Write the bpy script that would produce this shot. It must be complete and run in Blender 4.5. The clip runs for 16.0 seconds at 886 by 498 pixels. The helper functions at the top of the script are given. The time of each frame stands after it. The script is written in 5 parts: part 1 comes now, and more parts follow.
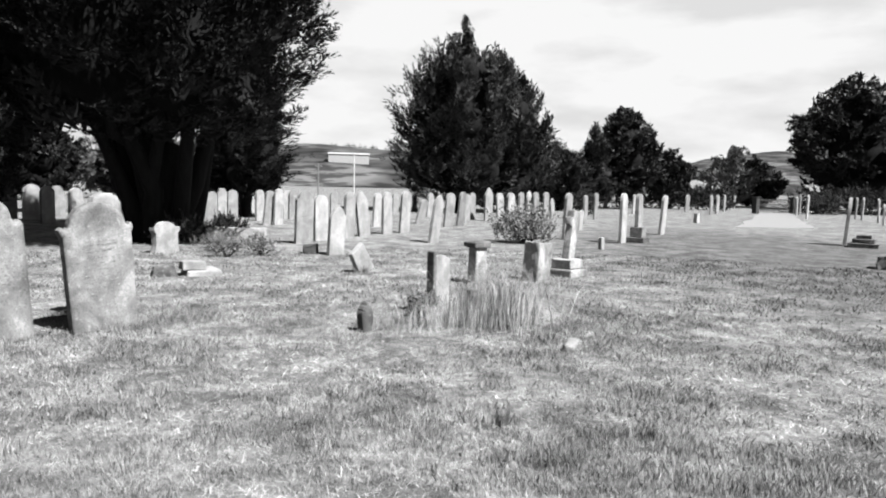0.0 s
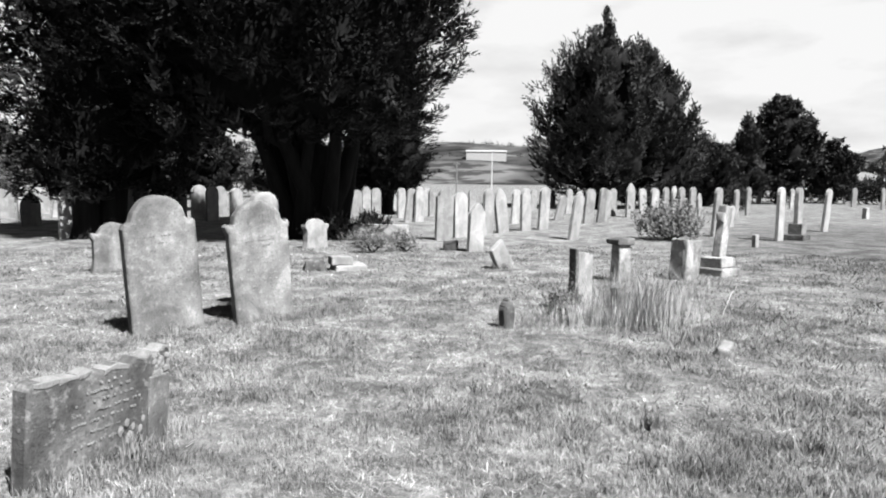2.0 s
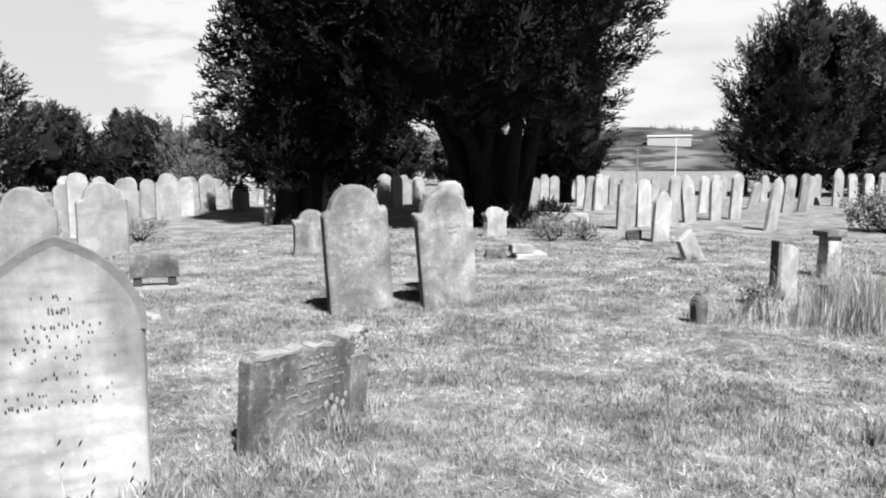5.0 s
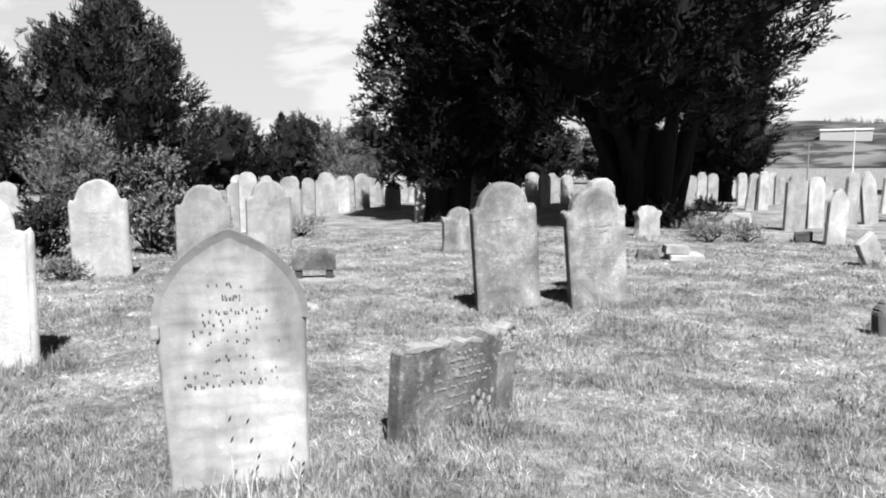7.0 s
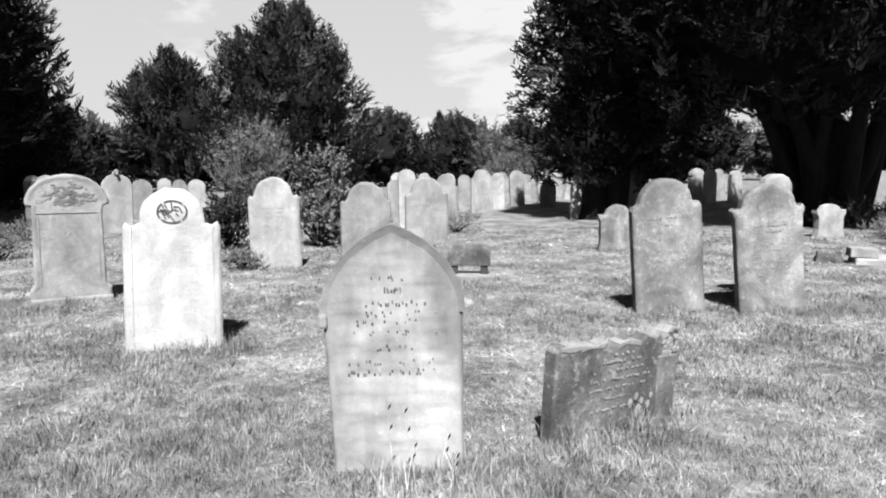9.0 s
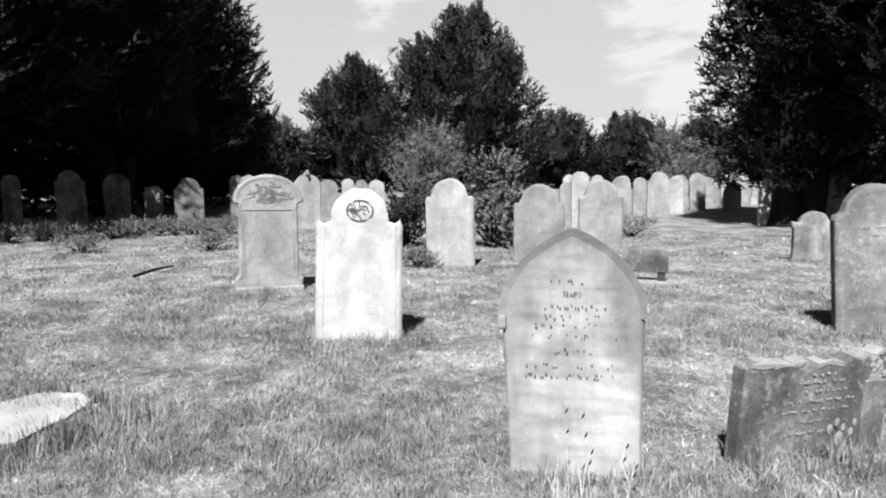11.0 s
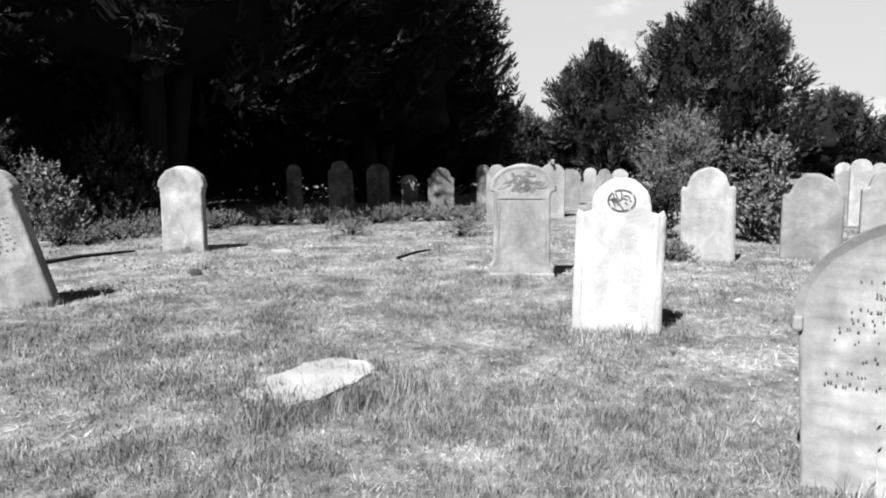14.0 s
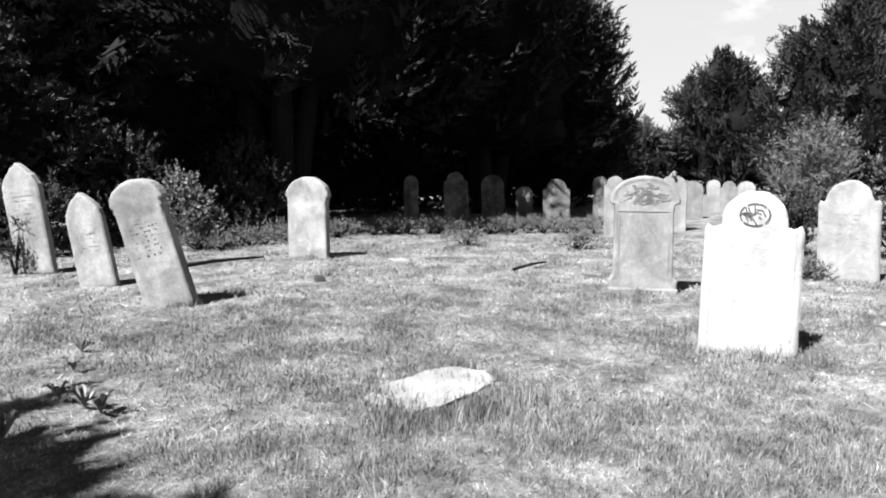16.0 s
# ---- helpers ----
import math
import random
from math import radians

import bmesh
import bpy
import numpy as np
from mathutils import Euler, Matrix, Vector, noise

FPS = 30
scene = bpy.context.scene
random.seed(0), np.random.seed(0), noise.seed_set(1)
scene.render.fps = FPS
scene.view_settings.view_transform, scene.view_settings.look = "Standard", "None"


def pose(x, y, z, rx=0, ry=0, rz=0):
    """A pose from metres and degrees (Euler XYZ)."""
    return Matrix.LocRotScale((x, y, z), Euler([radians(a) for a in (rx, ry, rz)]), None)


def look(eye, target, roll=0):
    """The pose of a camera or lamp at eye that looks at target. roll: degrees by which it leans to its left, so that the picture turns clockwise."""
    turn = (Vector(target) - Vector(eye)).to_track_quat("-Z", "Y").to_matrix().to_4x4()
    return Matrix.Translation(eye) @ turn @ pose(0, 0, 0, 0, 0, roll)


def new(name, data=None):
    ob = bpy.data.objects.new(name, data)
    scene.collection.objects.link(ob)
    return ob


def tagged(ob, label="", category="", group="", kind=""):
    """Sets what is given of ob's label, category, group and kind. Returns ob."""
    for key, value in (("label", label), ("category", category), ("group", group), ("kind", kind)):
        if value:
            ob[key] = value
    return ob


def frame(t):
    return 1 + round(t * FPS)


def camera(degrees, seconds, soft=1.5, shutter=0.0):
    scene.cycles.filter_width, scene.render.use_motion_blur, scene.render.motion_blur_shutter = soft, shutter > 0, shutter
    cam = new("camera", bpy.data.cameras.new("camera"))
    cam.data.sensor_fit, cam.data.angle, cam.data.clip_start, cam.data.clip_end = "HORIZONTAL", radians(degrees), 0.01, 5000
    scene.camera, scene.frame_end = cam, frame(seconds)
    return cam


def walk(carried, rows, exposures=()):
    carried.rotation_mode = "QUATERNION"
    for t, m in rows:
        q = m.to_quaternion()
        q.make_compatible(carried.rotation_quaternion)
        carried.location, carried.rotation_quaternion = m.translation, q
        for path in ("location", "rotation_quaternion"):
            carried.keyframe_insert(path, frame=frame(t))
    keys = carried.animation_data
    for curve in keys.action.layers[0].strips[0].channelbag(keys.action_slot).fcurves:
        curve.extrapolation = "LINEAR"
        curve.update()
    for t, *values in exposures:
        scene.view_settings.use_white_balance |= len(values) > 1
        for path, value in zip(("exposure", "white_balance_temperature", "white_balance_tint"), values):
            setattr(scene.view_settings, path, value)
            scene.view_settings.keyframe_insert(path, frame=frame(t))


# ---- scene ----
cam = camera(64.2, 16.0, soft=2.0)
PATH = [
    (0.0, 0.000, 0.000, 1.502, -0.77, -5.07, -1.34),
    (0.5, -0.011, 0.011, 1.505, 1.91, -5.09, -1.19),
    (1.0, -0.016, 0.004, 1.504, 4.81, -5.17, -1.24),
    (1.5, -0.029, 0.013, 1.501, 7.66, -5.33, -0.92),
    (2.0, -0.053, 0.008, 1.497, 10.27, -5.51, -0.61),
    (2.5, -0.078, -0.005, 1.495, 12.48, -5.70, -0.10),
    (3.0, -0.100, -0.010, 1.505, 14.64, -5.81, 0.18),
    (5.5, -0.159, -0.003, 1.501, 27.17, -6.67, 0.12),
    (6.0, -0.166, -0.002, 1.495, 30.12, -6.64, 0.45),
    (6.5, -0.172, 0.005, 1.496, 33.17, -6.62, 0.52),
    (7.0, -0.180, 0.008, 1.490, 36.23, -6.66, 0.28),
    (7.5, -0.192, 0.004, 1.488, 39.32, -6.73, 0.10),
    (8.0, -0.204, 0.011, 1.489, 42.49, -6.80, 0.34),
    (8.5, -0.198, 0.006, 1.490, 45.62, -6.84, 0.60),
    (9.0, -0.195, -0.001, 1.489, 48.66, -6.80, 0.70),
    (11.5, -0.216, -0.101, 1.499, 65.60, -6.72, 0.67),
    (12.0, -0.230, -0.140, 1.498, 68.62, -7.03, 1.02),
    (12.5, -0.244, -0.177, 1.502, 71.73, -7.25, 1.14),
    (13.0, -0.254, -0.210, 1.501, 75.08, -7.35, 0.89),
    (13.5, -0.254, -0.251, 1.503, 78.28, -7.33, 0.88),
    (14.0, -0.241, -0.288, 1.503, 81.23, -7.19, 0.87),
    (14.5, -0.236, -0.320, 1.503, 83.86, -7.01, 0.77),
    (15.0, -0.246, -0.341, 1.506, 85.98, -6.83, 0.58),
    (15.5, -0.234, -0.353, 1.508, 88.29, -6.49, 0.62),
    (16.0, -0.227, -0.370, 1.509, 90.27, -6.17, 0.72),
]
walk(cam, [(t, pose(x, y, z, 90 + p, r, yw)) for t, x, y, z, yw, p, r in PATH],
     [(0.0, 2.03), (7.0, 2.05), (9.0, 1.97), (11.5, 1.93), (12.5, 1.93), (13.5, 2.0), (14.5, 2.08), (15.3, 2.15), (16.0, 2.24)])

# ---- light ----
SUN_AZ, SUN_EL = radians(130), radians(52)   # where the sun stands: compass turn from +y towards +x, and height
sun_way = Vector((math.sin(SUN_AZ) * math.cos(SUN_EL), math.cos(SUN_AZ) * math.cos(SUN_EL), math.sin(SUN_EL)))
sun = new("sun", bpy.data.lights.new("sun", "SUN"))
sun.data.energy, sun.data.angle = 5.0, radians(0.53)
sun.matrix_world = look(sun_way * 100, (0, 0, 0))

world = bpy.data.worlds.new("sky")
scene.world = world
world.use_nodes = True
wn, wl = world.node_tree.nodes, world.node_tree.links
wn.clear()


def wnode(kind, **values):
    n = wn.new(kind)
    for key, value in values.items():
        n.inputs[key].default_value = value
    return n


w_out, w_back = wn.new("ShaderNodeOutputWorld"), wn.new("ShaderNodeBackground")
w_sky = wn.new("ShaderNodeTexSky")
w_sky.sky_type, w_sky.sun_disc, w_sky.sun_elevation, w_sky.sun_rotation = "NISHITA", False, SUN_EL, SUN_AZ
w_grey = wn.new("ShaderNodeRGBToBW")
w_tc = wn.new("ShaderNodeTexCoord")
w_map = wn.new("ShaderNodeMapping")
w_map.inputs["Scale"].default_value = (1.0, 1.0, 3.2)
w_noise = wnode("ShaderNodeTexNoise", Scale=3.4, Detail=9.0, Roughness=0.55, Distortion=0.25)
w_big = wnode("ShaderNodeTexNoise", Scale=5.0, Detail=6.0, Roughness=0.5)
w_dot = wn.new("ShaderNodeVectorMath")
w_dot.operation = "DOT_PRODUCT"
w_dot.inputs[1].default_value = (0.62, 0.78, 0.0)       # the cloudier half of the sky
w_add = wn.new("ShaderNodeMath")
w_add.operation = "MULTIPLY_ADD"
w_add.inputs[1].default_value = 0.30
w_cover = wn.new("ShaderNodeMapRange")
w_cover.inputs["From Min"].default_value, w_cover.inputs["From Max"].default_value = 0.465, 0.51
w_base = wn.new("ShaderNodeMapRange")
w_base.inputs["From Min"].default_value, w_base.inputs["From Max"].default_value = 0.0, 6.0
w_base.inputs["To Min"].default_value, w_base.inputs["To Max"].default_value = 0.155, 0.19
w_puff = wn.new("ShaderNodeMapRange")
w_puff.inputs["From Min"].default_value, w_puff.inputs["From Max"].default_value = 0.36, 0.54
w_puff.inputs["To Min"].default_value, w_puff.inputs["To Max"].default_value = 0.185, 0.23
w_xyz = wn.new("ShaderNodeSeparateXYZ")
w_high = wn.new("ShaderNodeMapRange")                    # deep clear sky overhead
w_high.inputs["From Min"].default_value, w_high.inputs["From Max"].default_value = 0.26, 0.6
w_high.inputs["To Min"].default_value, w_high.inputs["To Max"].default_value = 1.0, 0.1
w_deep = wn.new("ShaderNodeMath")
w_deep.operation = "MULTIPLY"
w_mix = wn.new("ShaderNodeMix")
w_mix.data_type = "FLOAT"
wl.new(w_tc.outputs["Generated"], w_map.inputs["Vector"])
wl.new(w_map.outputs["Vector"], w_noise.inputs["Vector"])
wl.new(w_map.outputs["Vector"], w_big.inputs["Vector"])
wl.new(w_tc.outputs["Generated"], w_dot.inputs[0])
wl.new(w_dot.outputs["Value"], w_add.inputs[0])
wl.new(w_noise.outputs["Fac"], w_add.inputs[2])
wl.new(w_add.outputs["Value"], w_cover.inputs["Value"])
wl.new(w_sky.outputs["Color"], w_grey.inputs["Color"])
wl.new(w_grey.outputs["Val"], w_base.inputs["Value"])
wl.new(w_big.outputs["Fac"], w_puff.inputs["Value"])
wl.new(w_cover.outputs["Result"], w_mix.inputs["Factor"])
wl.new(w_base.outputs["Result"], w_mix.inputs["A"])
wl.new(w_puff.outputs["Result"], w_mix.inputs["B"])
wl.new(w_tc.outputs["Generated"], w_xyz.inputs["Vector"])
wl.new(w_xyz.outputs["Z"], w_high.inputs["Value"])
wl.new(w_mix.outputs["Result"], w_deep.inputs[0])
wl.new(w_high.outputs["Result"], w_deep.inputs[1])
wl.new(w_deep.outputs["Value"], w_back.inputs["Color"])
wl.new(w_back.outputs["Background"], w_out.inputs["Surface"])

# ---- materials (the film is black and white: all in greys) ----


class Nodes:
    """A short way to wire a procedural material."""

    def __init__(self, name, rough=0.9, spec=0.3):
        self.m = bpy.data.materials.new(name)
        self.m.use_nodes = True
        self.t = self.m.node_tree
        self.b = self.t.nodes["Principled BSDF"]
        self.b.inputs["Roughness"].default_value = rough
        self.b.inputs["Specular IOR Level"].default_value = spec
        self.coord = self.add("ShaderNodeTexCoord").outputs["Object"]

    def add(self, kind):
        return self.t.nodes.new(kind)

    def link(self, a, b):
        self.t.links.new(a, b)

    def math(self, op, a, b=0.5, c=0.0):
        n = self.add("ShaderNodeMath")
        n.operation = op
        for i, v in enumerate((a, b, c)):
            if isinstance(v, (int, float)):
                n.inputs[i].default_value = v
            else:
                self.link(v, n.inputs[i])
        return n.outputs[0]

    def noise(self, scale, detail=4.0, rough=0.55, stretch=(1, 1, 1), offset=None, distort=0.0):
        mp = self.add("ShaderNodeMapping")
        mp.inputs["Scale"].default_value = stretch
        self.link(self.coord, mp.inputs["Vector"])
        if offset is not None:
            self.link(offset, mp.inputs["Location"])
        n = self.add("ShaderNodeTexNoise")
        n.inputs["Scale"].default_value, n.inputs["Detail"].default_value = scale, detail
        n.inputs["Roughness"].default_value, n.inputs["Distortion"].default_value = rough, distort
        self.link(mp.outputs["Vector"], n.inputs["Vector"])
        return n.outputs["Fac"]

    def span(self, v, a, b, c, d):
        n = self.add("ShaderNodeMapRange")
        for key, x in (("From Min", a), ("From Max", b), ("To Min", c), ("To Max", d)):
            n.inputs[key].default_value = x
        self.link(v, n.inputs["Value"])
        return n.outputs["Result"]

    def random(self):
        return self.add("ShaderNodeObjectInfo").outputs["Random"]

    def island(self):
        return self.add("ShaderNodeNewGeometry").outputs["Random Per Island"]

    def done(self, value, bump=None, strength=0.3, distance=0.01):
        self.link(value, self.b.inputs["Base Color"])
        if bump is not None:
            n = self.add("ShaderNodeBump")
            n.inputs["Strength"].default_value, n.inputs["Distance"].default_value = strength, distance
            self.link(bump, n.inputs["Height"])
            self.link(n.outputs["Normal"], self.b.inputs["Normal"])
        return self.m


def stone_material(name, base, stain=0.5, lichen=0.6, vary=0.35):
    """Weathered stone: run-off streaks, blotches, pale lichen and grain; each stone a little different."""
    n = Nodes(name, 0.92, 0.2)
    r = n.random()
    shift = n.math("MULTIPLY", r, 37.0)
    blotch = n.noise(2.4, 6, 0.62, offset=shift, distort=0.6)
    streak = n.noise(4.5, 5, 0.6, (1.0, 1.0, 0.3), shift)
    spots = n.noise(21.0, 6, 0.7, offset=shift)
    flecks = n.noise(60.0, 4, 0.65, offset=shift)
    grain = n.noise(140.0, 3, 0.6)
    v = n.span(blotch, 0.36, 0.62, 1.0 - stain * 0.65, 1.16)
    v = n.math("MULTIPLY", v, n.span(streak, 0.4, 0.6, 1.0 - stain * 0.4, 1.06))
    v = n.math("MULTIPLY", v, n.span(grain, 0.3, 0.7, 0.88, 1.1))
    v = n.math("MULTIPLY", v, n.span(flecks, 0.36, 0.46, 1.0 - stain * 0.45, 1.0))
    v = n.math("ADD", v, n.span(n.math("ADD", spots, n.math("MULTIPLY", blotch, 0.35)), 0.73, 0.82, 0.0, lichen * 0.42))
    v = n.math("MULTIPLY", v, n.span(r, 0, 1, 1.0 - vary, 1.0 + vary * 0.4))
    v = n.math("MULTIPLY", v, base)
    h = n.math("ADD", n.math("MULTIPLY", spots, 0.7), n.math("MULTIPLY", flecks, 0.35))
    return n.done(v, h, 0.7, 0.016)


def layered_material(name, base):
    """Pale sandstone that has weathered in level ripples, with darker damp stains and grain."""
    n = Nodes(name, 0.92, 0.15)
    ripple = n.noise(3.2, 4, 0.5, (0.7, 0.7, 4.5), distort=0.9)
    stain = n.noise(2.3, 5, 0.6)
    streak = n.noise(6.0, 4, 0.55, (1.0, 1.0, 0.2))
    spots = n.noise(19.0, 5, 0.65)
    grain = n.noise(150.0, 3, 0.6)
    v = n.math("MULTIPLY", n.span(stain, 0.36, 0.62, 0.66, 1.12), n.span(ripple, 0.3, 0.7, 0.97, 1.03))
    v = n.math("MULTIPLY", v, n.span(streak, 0.36, 0.6, 0.75, 1.04))
    v = n.math("MULTIPLY", v, n.span(grain, 0.3, 0.7, 0.9, 1.08))
    v = n.math("ADD", v, n.span(spots, 0.62, 0.7, 0.0, 0.25))
    xyz = n.add("ShaderNodeSeparateXYZ")
    n.link(n.coord, xyz.inputs["Vector"])
    damp = n.math("ADD", n.math("MULTIPLY", n.math("ABSOLUTE", xyz.outputs["X"]), 1.9), n.math("MULTIPLY", xyz.outputs["Z"], 0.75))
    damp = n.math("ADD", damp, n.math("MULTIPLY", n.noise(4.0, 4, 0.55), 0.75))
    v = n.math("MULTIPLY", v, n.span(damp, 1.12, 1.42, 1.1, 0.6))     # old soot left in the arch and along the sides
    h = n.math("ADD", n.math("MULTIPLY", ripple, 0.5), n.math("MULTIPLY", spots, 0.5))
    return n.done(n.math("MULTIPLY", v, base), h, 0.26, 0.02)


def plain_material(name, base, scale=6.0, vary=0.35, rough=0.85, bump=0.3):
    n = Nodes(name, rough, 0.3)
    v = n.math("MULTIPLY", n.span(n.noise(scale, 5), 0.3, 0.7, 1 - vary, 1 + vary), n.span(n.noise(scale * 14, 3), 0.3, 0.7, 0.85, 1.15))
    return n.done(n.math("MULTIPLY", v, base), n.noise(scale * 8, 4), bump, 0.02)


def leaf_material(name, base, vary=0.6, rough=0.6):
    n = Nodes(name, rough, 0.08)
    v = n.span(n.island(), 0, 1, 1 - vary, 1 + vary)
    v = n.math("MULTIPLY", v, n.span(n.noise(0.9, 3), 0.3, 0.7, 0.7, 1.3))
    return n.done(n.math("MULTIPLY", v, base))


def bark_material(name, base):
    n = Nodes(name, 0.95, 0.15)
    ridges = n.noise(9.0, 5, 0.6, (1, 1, 0.12))
    return n.done(n.math("MULTIPLY", n.span(ridges, 0.3, 0.7, 0.5, 1.5), base), ridges, 0.8, 0.04)


def greener(n):
    """Less parched turf: one patch to the west of the walk, one strip towards the path."""
    total = None
    edge = n.math("MULTIPLY_ADD", n.noise(0.6, 4, 0.6), 3.0, -1.5)
    for centre, scale, low in (((-5.5, -1.5, 0), (0.9, 1.2, 0), 0.85), ((9.5, 15.0, 0), (0.75, 0.3, 0), 0.6)):
        mp = n.add("ShaderNodeMapping")
        mp.vector_type = "POINT"
        mp.inputs["Scale"].default_value = scale
        mp.inputs["Location"].default_value = [-c * s for c, s in zip(centre, scale)]
        n.link(n.coord, mp.inputs["Vector"])
        d = n.add("ShaderNodeVectorMath")
        d.operation = "LENGTH"
        n.link(mp.outputs["Vector"], d.inputs[0])
        k = n.span(n.math("ADD", d.outputs["Value"], edge), 2.6, 5.2, low, 1.0)
        total = k if total is None else n.math("MULTIPLY", total, k)
    return total


def turf_material():
    n = Nodes("turf", 0.95, 0.1)
    n.coord = n.add("ShaderNodeNewGeometry").outputs["Position"]
    broad = n.noise(0.35, 4, 0.6)
    patch = n.noise(1.7, 5, 0.62)
    tuft = n.noise(11.0, 5, 0.7)
    fine = n.noise(70.0, 4, 0.7)
    v = n.math("MULTIPLY", n.span(patch, 0.36, 0.64, 0.55, 1.5), n.span(tuft, 0.32, 0.68, 0.5, 1.5))
    v = n.math("MULTIPLY", v, n.span(broad, 0.3, 0.7, 0.85, 1.15))
    v = n.math("MULTIPLY", v, n.span(fine, 0.25, 0.75, 0.55, 1.45))
    v = n.math("MULTIPLY", v, greener(n))
    h = n.math("ADD", n.math("MULTIPLY", tuft, 1.0), n.math("MULTIPLY", fine, 0.4))
    return n.done(n.math("MULTIPLY", v, 0.098), h, 0.7, 0.04)


def blade_material(name, low, high):
    n = Nodes(name, 0.8, 0.15)
    r = n.island()
    v = n.span(n.math("POWER", r, 1.4), 0, 1, low, high)
    place = n.add("ShaderNodeNewGeometry").outputs["Position"]
    n.coord = place
    v = n.math("MULTIPLY", v, n.span(n.noise(1.7, 5, 0.62), 0.36, 0.64, 0.65, 1.4))
    v = n.math("MULTIPLY", v, n.span(n.noise(9.0, 4, 0.65), 0.38, 0.62, 0.58, 1.42))
    v = n.math("MULTIPLY", v, greener(n))
    return n.done(v)


def hill_material():
    """Far slope: pale fields cut by dark hedges and woods."""
    n = Nodes("far_slope", 0.95, 0.1)
    n.coord = n.add("ShaderNodeNewGeometry").outputs["Position"]
    fields = n.noise(0.02, 3, 0.5, (1.0, 0.35, 3.2))
    hedges = n.noise(0.11, 4, 0.6, (0.35, 0.2, 2.6))
    v = n.span(fields, 0.42, 0.6, 0.014, 0.06)
    v = n.math("MULTIPLY", v, n.span(hedges, 0.47, 0.53, 0.35, 1.3))
    return n.done(v)


M_STONE = stone_material("weathered_stone", 0.185, 0.34, 0.4, 0.36)
M_NEAR = stone_material("sandstone", 0.158, 0.7, 0.9, 0.12)
M_PALE = stone_material("pale_limestone", 0.195, 0.5, 0.4, 0.1)
M_WHITE = stone_material("white_marble", 0.245, 0.3, 0.1, 0.05)
M_ROUGH = stone_material("rough_stone", 0.23, 0.9, 0.9, 0.1)
# grey stone; on the western headstones its darkness stands in for tree shade
M_GREY = stone_material("slate_and_shade_grey", 0.1, 0.85, 1.7, 0.1)
M_LAYER = layered_material("layered_sandstone", 0.2)
M_RECESS = plain_material("incised_letter", 0.055, 20)
M_TURF = turf_material()
M_BLADE = blade_material("grass_blade", 0.075, 0.185)
M_STRAW = blade_material("dry_grass", 0.13, 0.31)
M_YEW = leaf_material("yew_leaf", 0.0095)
M_CYPRESS = leaf_material("cypress_leaf", 0.027)
M_BROAD = leaf_material("broad_leaf", 0.024)
M_SHRUB = leaf_material("shrub_leaf", 0.075)
M_WEED = leaf_material("weed_leaf", 0.085)
M_IRIS = leaf_material("iris_leaf", 0.10)
M_LEDGER = stone_material("ledger_stone", 0.18, 0.22, 0.1, 0.05)
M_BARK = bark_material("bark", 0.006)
# near-black on purpose: the self-shade inside the crowns, given as a colour
M_CROWN_SHADE = bark_material("crown_shade", 0.002)
M_PATH = plain_material("gravel", 0.13, 3.0, 0.12)
M_HILL = hill_material()
M_WALL = plain_material("pale_plaster", 0.2, 2.0, 0.12)
M_ROOF = plain_material("roof_tile", 0.11, 4.0, 0.2)
M_DARK = plain_material("dark_iron", 0.02, 10)
M_WOOD = plain_material("weathered_wood", 0.10, 12)
M_POLE = plain_material("white_paint", 0.3, 5, 0.1)
M_GLASS = plain_material("dark_glass", 0.03, 3, 0.1, 0.15, 0.0)

# ---- building blocks ----


def mesh_np(name, verts, faces, material, smooth=False):
    """A mesh from arrays of corners and equal-sided faces."""
    me = bpy.data.meshes.new(name)
    verts, faces = np.asarray(verts, np.float32), np.asarray(faces, np.int32)
    k = faces.shape[1]
    me.vertices.add(len(verts))
    me.vertices.foreach_set("co", verts.ravel())
    me.loops.add(faces.size)
    me.loops.foreach_set("vertex_index", faces.ravel())
    me.polygons.add(len(faces))
    me.polygons.foreach_set("loop_start", np.arange(0, faces.size, k, dtype=np.int32))
    me.update(calc_edges=True)
    me.materials.append(material)
    if smooth:
        me.polygons.foreach_set("use_smooth", np.ones(len(faces), bool))
    return me


def part(name, data, material, parent, label=""):
    """One mesh object under a thing or a part; data is a bmesh or a mesh."""
    if isinstance(data, bmesh.types.BMesh):
        me = bpy.data.meshes.new(name)
        data.to_mesh(me)
        data.free()
        me.materials.append(material)
    else:
        me = data
    ob = new(name, me)
    ob.parent = parent
    return tagged(ob, label)


def thing(name, m, label, category, group="", kind=""):
    ob = new(name)
    ob.empty_display_size = 0.2
    ob.matrix_world = m
    return tagged(ob, label, category, group, kind)


def box(bm, x0, x1, y0, y1, z0, z1, bevel=0.0, jitter=0.0, rng=None):
    made = bmesh.ops.create_cube(bm, size=1.0, matrix=Matrix.Translation(((x0 + x1) / 2, (y0 + y1) / 2, (z0 + z1) / 2)) @ Matrix.Diagonal((x1 - x0, y1 - y0, z1 - z0, 1)))
    if jitter:
        for v in made["verts"]:
            v.co += Vector([rng.uniform(-jitter, jitter) for _ in range(3)])
    if bevel:
        edges = list({e for v in made["verts"] for e in v.link_edges})
        bmesh.ops.bevel(bm, geom=edges, offset=bevel, segments=2, affect="EDGES", profile=0.5)
    return bm


